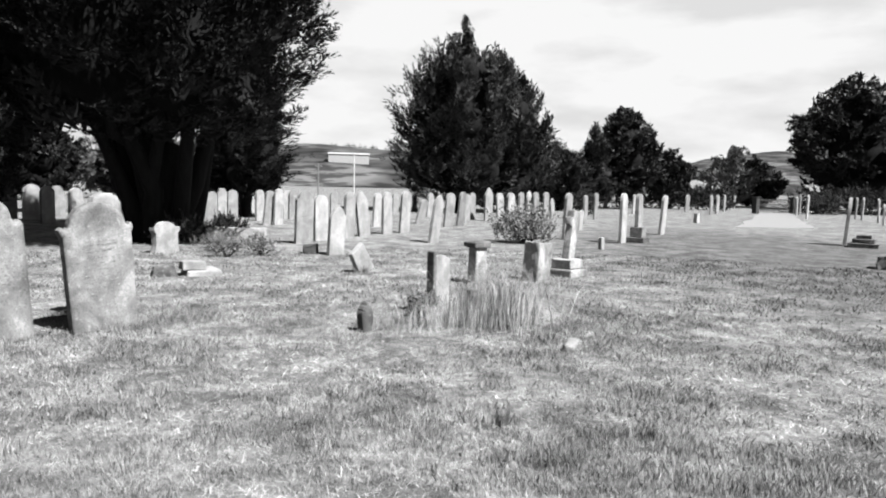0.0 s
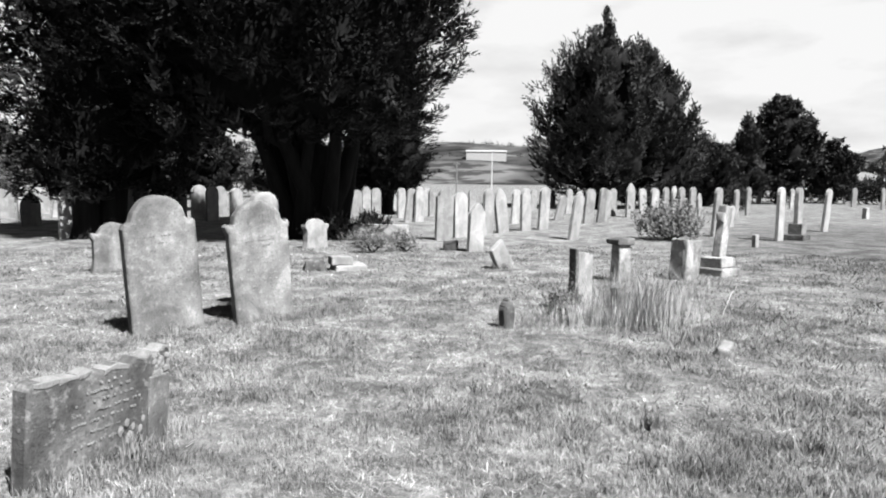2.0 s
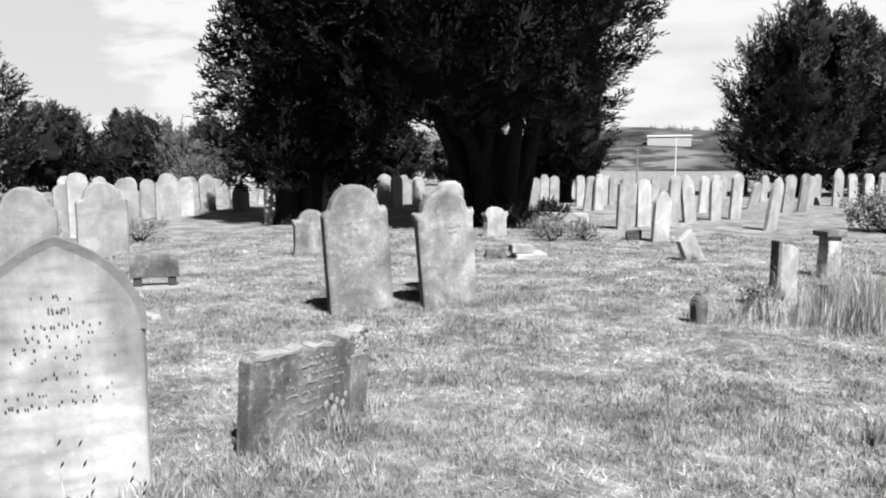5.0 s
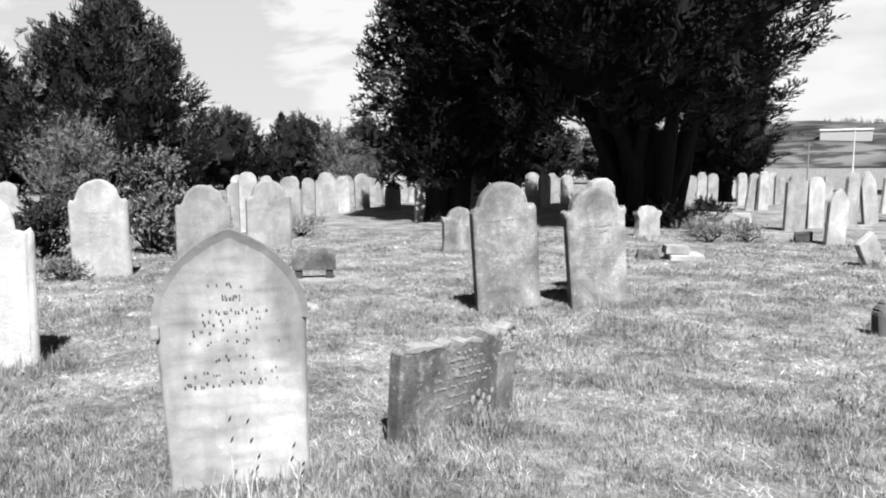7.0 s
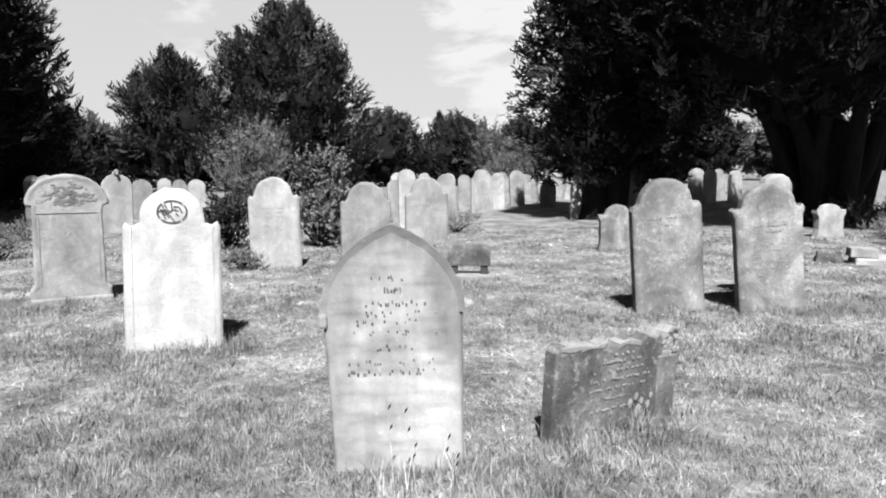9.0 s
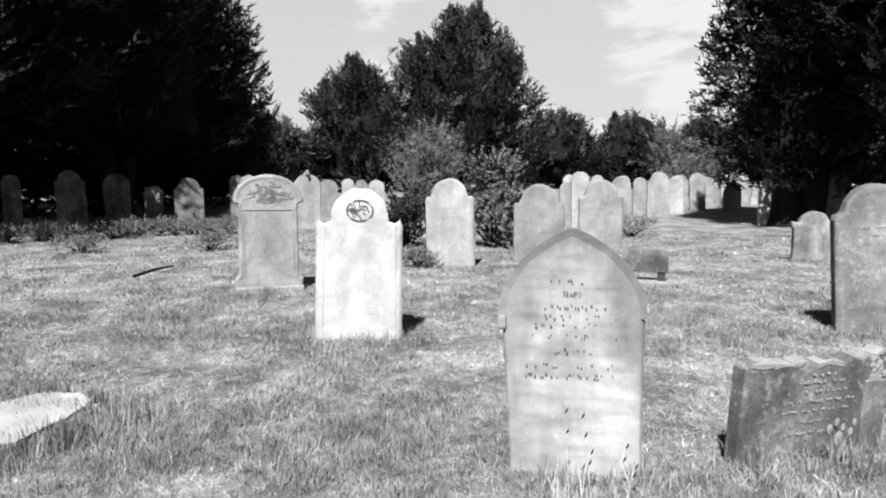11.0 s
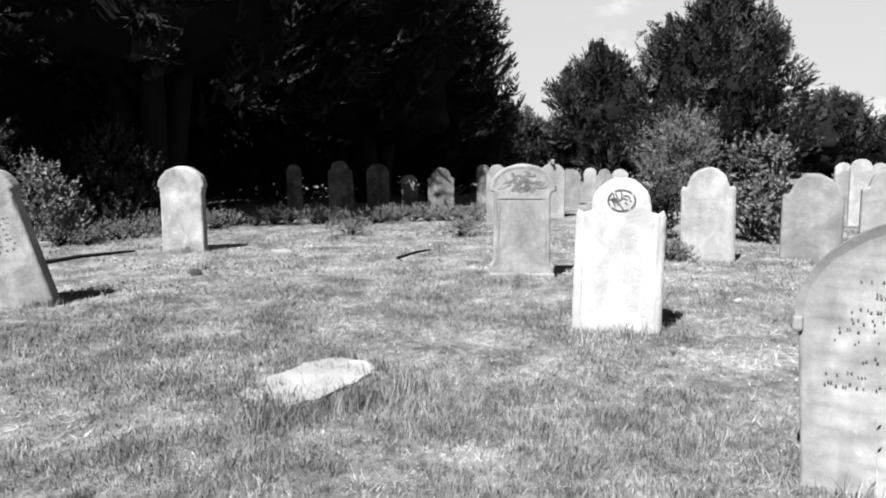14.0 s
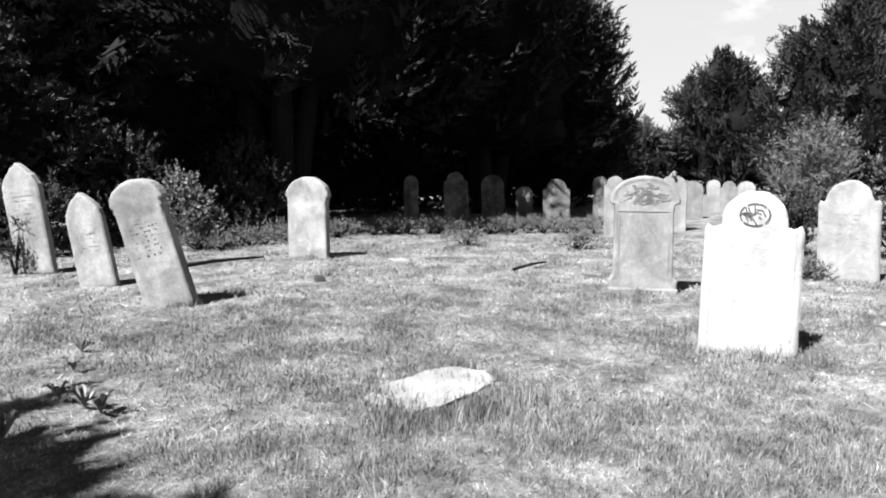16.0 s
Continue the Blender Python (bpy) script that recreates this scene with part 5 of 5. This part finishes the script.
def worn_block(name, x, y, turn, w, d, h, label, material, category="stone", roll=0.0, pitch=0.0, seed=1, cuts=3, rough=0.03, z=0.0):
    """A weathered block of stone with uneven faces and worn corners."""
    t = thing(name, pose(x, y, z, pitch, roll, turn), label, category)
    bm = bmesh.new()
    box(bm, -w / 2, w / 2, -d / 2, d / 2, -0.06, h)
    bmesh.ops.subdivide_edges(bm, edges=bm.edges, cuts=cuts, use_grid_fill=True)
    for q in bm.verts:
        k = noise.noise_vector(q.co * 5 + Vector((seed * 3.1, 0, 0)))
        q.co += k * rough
        q.co.x *= 1 - 0.05 * max(0, q.co.z / h)
    bmesh.ops.bevel(bm, geom=[e for e in bm.edges if e.calc_face_angle(0) > 0.9], offset=0.012, segments=1, affect="EDGES")
    part("block", bm, material, t)
    return t


worn_block("broken_monument", 1.72, 11.55, 48, 0.40, 0.30, 0.62, "stump of a broken rough monument with a pale top", M_ROUGH, "monument", 3, 0, 4, 4, 0.035)
worn_block("fallen_stone", 1.34, 6.62, 72, 0.38, 0.10, 0.055, "small fallen stone lying in the grass", M_STONE, "stone", 0, 8, 6)
worn_block("leaning_stone", -1.16, 12.35, 52, 0.36, 0.10, 0.50, "broken headstone tilted sharply in the turf", M_STONE, "headstone", -36, 4, 7, 2, 0.02)
headstone(-0.66, 7.2, 50, 0.16, 0.30, "gothic", -2, 0, M_GREY, "short dark footstone with a pointed top")
worn_block("grave_marker", 0.72, 11.1, 40, 0.24, 0.2, 0.56, "narrow block marker with a dark cap", M_ROUGH, "stone", 0, 0, 9, 2, 0.02)
worn_block("grave_marker", 4.33, 17.98, 40, 0.13, 0.12, 0.30, "short stone post standing in turf", M_STONE, "stone", 0, 0, 10, 1, 0.01)
worn_block("grave_marker", 13.06, 34.8, 40, 0.24, 0.2, 0.48, "small white marker post far off", M_WHITE, "stone", 0, 0, 11, 2, 0.02)
worn_block("kerb_stone", -3.2, 15.8, 10, 1.2, 0.14, 0.10, "pale kerb stone of a grave lying in the turf", M_PALE, "stone", 0, 0, 12, 2, 0.01)
worn_block("grave_kerb", -4.95, 18.0, 5, 1.5, 0.3, 0.34, "low white kerb of a grave with a raised end", M_PALE, "stone", 0, 0, 13, 3, 0.03)
worn_block("rough_stone", -4.25, 11.2, 30, 0.34, 0.22, 0.16, "rough dark stone lying beside a broken plinth", M_GREY, "stone", 0, 0, 14, 3, 0.04)
worn_block("half_sunk_stone", 0.46, 7.75, 50, 0.12, 0.1, 0.38, "narrow dark post at the foot of tall grass", M_GREY, "stone", 0, 0, 16, 1, 0.01)


def tablet_post(x, y, turn, w, h, label):
    t = thing("grave_marker", pose(x, y, 0, 0, 0, turn), label, "stone")
    part("tablet", slab([(-w / 2, -0.1), (-w / 2, h), (-w * 0.3, h + 0.02), (w * 0.2, h), (w / 2, h - 0.05), (w / 2, -0.1)], -0.05, 0.05, 0.01), M_PALE, t)
    bm = bmesh.new()
    box(bm, -w / 2 - 0.05, -w / 2 - 0.003, -0.055, 0.055, -0.1, h + 0.06, 0.01)
    part("dark_edge", bm, M_GREY, t, "thin dark strip along the left edge")


tablet_post(0.10, 8.35, 50, 0.26, 0.68, "narrow weathered marker standing in tall grass")


def cap_stone():
    t = thing("urn_cap", pose(0.72, 11.1, 0.56, 0, 0, 40), "dark stone cap lying on a marker", "stone")
    bm = bmesh.new()
    box(bm, -0.18, 0.16, -0.14, 0.14, 0.0, 0.09, 0.02, 0.01, random.Random(4))
    part("cap", bm, M_GREY, t)


cap_stone()


def broken_cross():
    t = thing("cross", pose(2.38, 12.3, 0, 0, 0, 48), "broken stone cross leaning on a stepped base", "cross")
    rng = random.Random(21)
    bm = bmesh.new()
    box(bm, -0.28, 0.28, -0.25, 0.25, -0.08, 0.12, 0.025, 0.015, rng)
    part("lower_step", bm, M_ROUGH, t)
    bm = bmesh.new()
    box(bm, -0.22, 0.22, -0.19, 0.19, 0.118, 0.29, 0.02, 0.012, rng)
    part("upper_step", bm, M_ROUGH, t)
    bm = bmesh.new()
    box(bm, -0.09, 0.09, -0.075, 0.075, 0.0, 0.86, 0.015, 0.008, rng)
    box(bm, -0.16, 0.11, -0.07, 0.07, 0.58, 0.72, 0.02, 0.02, rng)
    bmesh.ops.transform(bm, matrix=Matrix.Translation((0.0, 0, 0.28)) @ Matrix.Rotation(radians(11), 4, "Y"), verts=bm.verts)
    part("shaft", bm, M_ROUGH, t, "cracked shaft with a broken arm")


broken_cross()


def pillar_monument():
    t = thing("pillar_monument", pose(6.07, 20.75, 0, 0, 0, 56), "narrow pillar monument on a square plinth", "monument")
    for name, a, b, z0, z1 in (("plinth", 0.3, 0.26, -0.08, 0.14), ("base_block", 0.2, 0.18, 0.14, 0.44)):
        bm = bmesh.new()
        box(bm, -a, a, -b, b, z0, z1, 0.015)
        part(name, bm, M_GREY, t)
    part("tablet", slab([(x, z + 0.44) for x, z in outline("round", 0.36, 0.98)], -0.06, 0.06), M_STONE, t)


pillar_monument()


def stepped_base():
    t = thing("stepped_monument", pose(12.8, 20.7, 0, 0, 0, 54), "stepped stone base without its cross", "monument")
    for i, (a, z0, z1) in enumerate(((0.40, -0.08, 0.12), (0.29, 0.12, 0.25), (0.2, 0.25, 0.36))):
        bm = bmesh.new()
        box(bm, -a, a, -a, a, z0, z1, 0.015, 0.006, random.Random(i))
        part("step", bm, M_GREY, t)


stepped_base()
worn_block("fallen_stone", 9.6, 14.75, 54, 0.7, 0.25, 0.26, "dark broken stone lying in the turf", M_GREY, "stone", 0, 0, 22, 3, 0.05)
headstone(8.75, 11.8, 54, 0.6, 1.0, "round", 0, 0, M_STONE)


def broken_plinth():
    t = thing("broken_plinth", pose(-3.85, 11.4, 0, 0, 0, 34), "broken white plinth block lying tilted on a slab", "stone")
    rng = random.Random(31)
    bm = bmesh.new()
    box(bm, -0.15, 0.38, -0.2, 0.2, -0.08, 0.08, 0.02, 0.02, rng)
    part("slab", bm, M_PALE, t)
    bm = bmesh.new()
    box(bm, -0.2, 0.16, -0.15, 0.15, 0.075, 0.21, 0.015, 0.012, rng)
    part("block", bm, M_PALE, t)


broken_plinth()


def raised_tablet():
    t = thing("table_stone", pose(-7.0, 6.43, 0, 0, 0, 45), "streaked low tablet raised on two dark feet", "headstone")
    rng = random.Random(33)
    part("tablet", slab([(-0.28, 0.15), (-0.285, 0.4), (-0.25, 0.435), (0.0, 0.445), (0.25, 0.435), (0.285, 0.4), (0.28, 0.15)], -0.07, 0.07, 0.012), M_GREY, t)
    for sx in (-0.2, 0.2):
        bm = bmesh.new()
        box(bm, sx - 0.05, sx + 0.05, -0.05, 0.05, -0.06, 0.15, 0.01)
        part("foot", bm, M_DARK, t)
    bm = bmesh.new()
    box(bm, -0.36, 0.34, -0.2, 0.2, -0.08, 0.035, 0.012, 0.01, rng)
    part("base_slab", bm, M_STONE, t)


raised_tablet()


def ledger():
    t = thing("ledger_slab", pose(-5.1, -0.46, 0, 0, 0, -37), "flat pale ledger stone with broken edges sunk in grass", "stone")
    bm = bmesh.new()
    rng = random.Random(35)
    pts = []
    for k in range(44):
        a = 2 * math.pi * k / 44
        c, d = math.cos(a), math.sin(a)
        r = 1 / ((abs(c) / 0.54) ** 3.2 + (abs(d) / 0.31) ** 3.2) ** (1 / 3.2)
        r *= 1 + 0.16 * noise.noise(Vector((c * 2, d * 2, 3.7))) + rng.uniform(-0.05, 0.03)
        pts.append(bm.verts.new((r * c, r * d, 0.012)))
    face = bm.faces.new(pts)
    low = bmesh.ops.extrude_face_region(bm, geom=[face])
    for g in low["geom"]:
        if isinstance(g, bmesh.types.BMVert):
            g.co.z = -0.06
    bmesh.ops.recalc_face_normals(bm, faces=bm.faces)
    part("slab", bm, M_LEDGER, t)


ledger()
worn_block("flat_stone", -6.9, 3.9, 40, 0.24, 0.16, 0.015, "small pale flat stone in the turf", M_PALE, "stone", 0, 0, 41, 2, 0.015)
worn_block("flat_stone", -12.2, -1.2, 20, 0.4, 0.25, 0.05, "pale stone half hidden at the edge of the shade", M_PALE, "stone", 0, 0, 42, 2, 0.02)
worn_block("clod", -10.2, -2.2, 20, 0.16, 0.12, 0.07, "dark clod of earth on the turf", M_DARK, "clod", 0, 0, 43, 2, 0.03)
worn_block("kerb_stone", -6.0, 5.2, -15, 0.9, 0.1, 0.05, "low kerb of a grave sunk in turf", M_STONE, "stone", 0, 0, 44, 2, 0.02)


def fallen_branch(pts, r, label):
    t = thing("fallen_branch", pose(pts[0][0], pts[0][1], 0), label, "branch")
    o = Vector(pts[0])
    part("stick", tubes("stick", [([Vector(p) - Vector((o.x, o.y, 0)) for p in pts], [r, r * 0.8, r * 0.5])], M_BARK, 6), M_BARK, t)


fallen_branch([(-10.75, 0.62, 0.05), (-11.2, 0.95, 0.07), (-11.75, 1.25, 0.03)], 0.026, "dark fallen branch lying on the turf")
fallen_branch([(-11.2, -4.9, 0.05), (-12.0, -4.3, 0.08), (-12.9, -3.7, 0.04)], 0.04, "dark log lying along the shade's edge")


# block added for an unidentified black shape left of a headstone
worn_block("dark_lump", -2.62, 15.3, 20, 0.34, 0.26, 0.17, "black rounded lump in the turf", M_DARK, "stone", 0, 0, 51, 3, 0.05)


def finial(x, y, z, label):
    t = thing("finial", pose(x, y, z), label, "ornament")
    bm = bmesh.new()
    for dx, dz, r in ((0, 0.03, 0.07), (0.09, 0.09, 0.06), (-0.08, 0.05, 0.05), (0.15, 0.04, 0.04)):
        bmesh.ops.create_icosphere(bm, subdivisions=2, radius=r, matrix=Matrix.Translation((dx, 0, dz)))
    part("carving", bm, M_PALE, t)


finial(-17.94, 5.27, 1.33, "worn carved stone ornament lying on a headstone")

# ---- grass and small growth ----


def blades(rng, p, tall, wide, bend=0.5, simple=False):
    """One pointed blade at each point of the plan: two quads folded into a bend."""
    n = len(p)
    a = rng.uniform(0, 2 * math.pi, n)
    b = rng.uniform(0, 2 * math.pi, n)
    h = tall * rng.uniform(0.5, 1.35, n)
    w = wide * rng.uniform(0.6, 1.3, n)
    lean = h * bend * rng.uniform(0.1, 1.3, n)
    side = np.c_[np.cos(a), np.sin(a), np.zeros(n)] * w[:, None] / 2
    way = np.c_[np.cos(b), np.sin(b), np.zeros(n)]
    foot = np.c_[p, np.full(n, -0.01)]
    mid = foot + way * lean[:, None] * 0.35 + np.c_[np.zeros((n, 2)), h * 0.6]
    tip = foot + way * lean[:, None] + np.c_[np.zeros((n, 2)), h]
    v = np.stack([foot - side, foot + side, mid + side * 0.7, mid - side * 0.7, tip], axis=1).reshape(-1, 3)
    i = np.arange(n)[:, None] * 5
    if simple:
        return v, i + np.array([[0, 1, 4]])
    f = np.concatenate([i + np.array([[0, 1, 2]]), i + np.array([[0, 2, 3]]), i + np.array([[3, 2, 4]])])
    return v, f


def sector(rng, n, r0, r1, a0=-36, a1=128):
    """Points of the plan between two distances and two bearings."""
    r = np.sqrt(rng.uniform(r0 * r0, r1 * r1, n))
    a = np.radians(rng.uniform(a0, a1, n))
    return np.c_[-np.sin(a) * r, np.cos(a) * r]


def turf():
    """Clumped dry blades, with a thatch of dead ones lying flat between them."""
    rng = np.random.default_rng(77)
    for name, material, label, rings in (
            ("grass", M_BLADE, "short dry grass of the churchyard turf", ((150000, 1.6, 4.6, 0.046, 0.0045, 0.9), (250000, 4.6, 9.0, 0.042, 0.008, 0.9), (150000, 9.0, 17.0, 0.04, 0.016, 0.9))),
            ("thatch", M_STRAW, "pale dead grass lying in the turf", ((45000, 1.6, 4.6, 0.02, 0.004, 4.5), (70000, 4.6, 9.0, 0.02, 0.007, 4.5), (30000, 9.0, 16.0, 0.022, 0.014, 4.5)))):
        vs, fs, base = [], [], 0
        for n, r0, r1, tall, wid, bend in rings:
            p = sector(rng, n, r0, r1)
            k = value_noise(p, 1.3, 1) * 0.4 + value_noise(p, 4.0, 2) * 0.32 + value_noise(p, 9.0, 3) * 0.28
            if material == M_STRAW:
                k = 1.0 - k
            keep = rng.random(n) < np.clip((k - 0.30) * 3.2, 0.1, 1.0)
            p, k = p[keep], k[keep]
            v, f = blades(rng, p, tall * (0.2 + 1.75 * k * k + 0.35 * k), wid, bend, r0 > 4)
            vs.append(v)
            fs.append(f + base)
            base += len(v)
        me = mesh_np(name, np.concatenate(vs), np.concatenate(fs), material)
        tagged(new(name, me), label, "grass", kind="stuff")


turf()


def tuft(name, x, y, radius, n, tall, wide, seed, label, material, bend=0.45):
    rng = np.random.default_rng(seed)
    a, r = rng.uniform(0, 2 * math.pi, n), np.abs(rng.normal(0, 0.55, n)) * radius
    v, f = blades(rng, np.c_[np.cos(a) * r, np.sin(a) * r], tall, wide, bend)
    ob = new(name, mesh_np(name, v, f, material))
    ob.matrix_world = pose(x, y, 0)
    return tagged(ob, label, "grass", "tufts of grass", "stuff")


for i, (gx, gy, gr, gn, gh) in enumerate([(0.4, 7.75, 0.5, 700, 0.5), (0.8, 7.7, 0.5, 800, 0.58), (0.05, 7.6, 0.5, 500, 0.26), (1.05, 8.3, 0.5, 420, 0.42), (-0.35, 7.5, 0.4, 350, 0.16)]):
    tuft("grass_clump", gx, gy, gr, gn, gh, 0.0042, 90 + i, "stand of tall dry grass round old grave markers", M_STRAW, 0.55)
near = [(-5.75, 2.05, 0.30, 160, 0.12), (-5.55, 2.4, 0.22, 120, 0.12), (-2.75, 1.85, 0.2, 120, 0.13), (-2.62, 2.2, 0.2, 110, 0.12), (-2.48, 2.9, 0.25, 140, 0.10), (-2.35, 3.35, 0.3, 170, 0.12), (-2.3, 3.75, 0.2, 90, 0.1),
        (-3.8, 6.2, 0.35, 150, 0.1), (-3.15, 7.0, 0.3, 120, 0.1), (-4.62, -0.75, 0.25, 260, 0.09), (-4.95, -0.85, 0.2, 200, 0.08), (-4.6, -0.1, 0.16, 150, 0.09), (-5.55, -0.2, 0.2, 160, 0.09), (-5.25, 0.0, 0.2, 140, 0.08), (-4.5, -0.2, 0.35, 220, 0.13), (-4.75, 0.15, 0.3, 160, 0.13), (-4.3, -0.7, 0.3, 160, 0.12), (0.46, 4.37, 0.14, 110, 0.10), (1.35, 4.15, 0.16, 120, 0.09),
        (1.1, 6.9, 0.3, 160, 0.12), (-8.85, 2.0, 0.3, 120, 0.1), (-8.35, -3.5, 0.25, 120, 0.1), (-12.8, -2.8, 0.35, 140, 0.14), (1.9, 10.9, 0.3, 110, 0.14), (-1.2, 12.2, 0.3, 110, 0.12), (-5.0, 11.2, 0.3, 110, 0.12)]
for i, (gx, gy, gr, gn, gh) in enumerate(near):
    tuft("grass_tuft", gx, gy, gr, gn, gh, 0.007, 120 + i, "tuft of longer grass in the turf", M_BLADE)


def seed_stalk(x, y, h, lean, turn):
    t = thing("seed_stalk", pose(x, y, 0, 0, 0, turn), "thin dry grass stalk with a dark seed head", "grass", "seed stalks")
    part("stem", tubes("stem", [([(0, 0, -0.01), (lean * 0.4, 0, h * 0.5), (lean, 0, h)], [0.0018, 0.0015, 0.001])], M_STRAW, 5), M_STRAW, t)
    for k in range(2):
        z = h * (0.7 + 0.2 * k)
        c = Vector((lean * (0.7 + 0.2 * k) + 0.004, 0, z))
        part("seed_head", tubes("seed_head", [([c, c + Vector((0.008, 0, 0.014)), c + Vector((0.014, 0, 0.028))], [0.001, 0.005, 0.001])], M_BARK, 5), M_BARK, t)


for sx, sy, sh, sl, st in [(-2.62, 1.82, 0.46, -0.03, 50), (-2.56, 1.9, 0.44, -0.06, 55), (-2.50, 1.97, 0.3, 0.05, 50), (-2.47, 2.02, 0.2, 0.03, 40), (-2.6, 1.87, 0.25, 0.04, 60)]:
    seed_stalk(sx, sy, sh, sl, st)

# weeds: along the shade's edge, on graves, by the tree's shadow
weeds = [(-18.2, -1.8, 0.3, 0.6), (-18.0, -0.6, 0.35, 0.5), (-17.6, 0.8, 0.3, 0.6), (-17.6, 2.0, 0.42, 0.6), (-17.4, 3.2, 0.35, 0.6), (-16.4, -4.0, 0.35, 0.7), (-15.4, -4.6, 0.4, 0.6), (-14.6, -5.4, 0.4, 0.6), (-17.2, -3.0, 0.3, 0.6),
         (-14.9, 0.0, 0.22, 0.5), (-14.0, 2.2, 0.2, 0.5), (-4.6, 15.2, 0.25, 0.6), (-4.1, 14.2, 0.22, 0.5), (-3.5, 14.6, 0.2, 0.5), (-13.2, 9.2, 0.3, 0.7), (-11.8, 10.6, 0.25, 0.7),
         (-0.1, 8.0, 0.34, 0.25), (-10.0, 4.6, 0.15, 0.4)]
for i, (bx, by, bh, br) in enumerate(weeds):
    bush("weed", bx, by, bh * 0.7, br, 200 + i, "low leafy weeds in the grass", M_WEED, 260, 9, 0.11, 0.024, 9, "weed", "weeds in the turf")
edge = [(-14.2, -5.6), (-16.2, -4.2), (-17.6, -2.6), (-18.1, -0.4), (-17.9, 1.6), (-17.3, 3.6)]
rng = random.Random(71)
for i in range(24):
    k = (i + 0.5) / 24 * (len(edge) - 1)
    (ax, ay), (bx, by), f = edge[int(k)], edge[int(k) + 1], k % 1
    bush("weed", ax + (bx - ax) * f + rng.uniform(-0.5, 0.5), ay + (by - ay) * f + rng.uniform(-0.2, 0.2), rng.uniform(0.1, 0.24), rng.uniform(0.4, 0.7), 300 + i,
         "low leafy weeds along the shade's edge", M_WEED, 150, 8, 0.1, 0.028, 8, "weed", "weeds in the turf")
bush("climbing_weed", -11.25, -7.2, 0.9, 0.25, 230, "leafy weed growing up a leaning headstone", M_BROAD, 110, 7, 0.12, 0.03, 7, "weed")


def dock(x, y, seed, tall, count_of, label):
    """A low plant of broad pale leaves, each folded along its rib."""
    rng = random.Random(seed)
    t = thing("dock_plant", pose(x, y, 0), label, "plant")
    for i in range(count_of):
        a = rng.uniform(0, 2 * math.pi)
        out, side = Vector((math.cos(a), math.sin(a), 0)), Vector((-math.sin(a), math.cos(a), 0))
        h, far, w = tall * rng.uniform(0.5, 1.1), tall * rng.uniform(0.3, 0.9), tall * rng.uniform(0.14, 0.24)
        bm = bmesh.new()
        rows = []
        for k, wide_k in ((0.0, 0.12), (0.3, 0.8), (0.6, 1.0), (0.85, 0.6), (1.0, 0.08)):
            c = out * far * k + Vector((0, 0, h * math.sin(k * 2.0)))
            rows.append([bm.verts.new(c + side * w * wide_k + Vector((0, 0, 0.012))), bm.verts.new(c), bm.verts.new(c - side * w * wide_k + Vector((0, 0, 0.012)))])
        for p, q in zip(rows, rows[1:]):
            for j in (0, 1):
                bm.faces.new((p[j], p[j + 1], q[j + 1], q[j]))
        part("leaf", bm, M_IRIS if i % 3 else M_PALE, t)


dock(-4.6, -2.6, 1, 0.15, 8, "dock plant with broad pale and withered leaves")
dock(-4.15, -2.95, 2, 0.15, 7, "dock plant with broad pale and withered leaves")
dock(-4.7, -2.75, 5, 0.14, 9, "low broad-leaved plant in the turf")
dock(-4.85, -3.0, 6, 0.13, 9, "low broad-leaved plant in the turf")
dock(-6.2, -3.55, 3, 0.13, 7, "low broad-leaved plant in the turf")
dock(-5.6, -3.3, 4, 0.12, 6, "low broad-leaved plant in the turf")
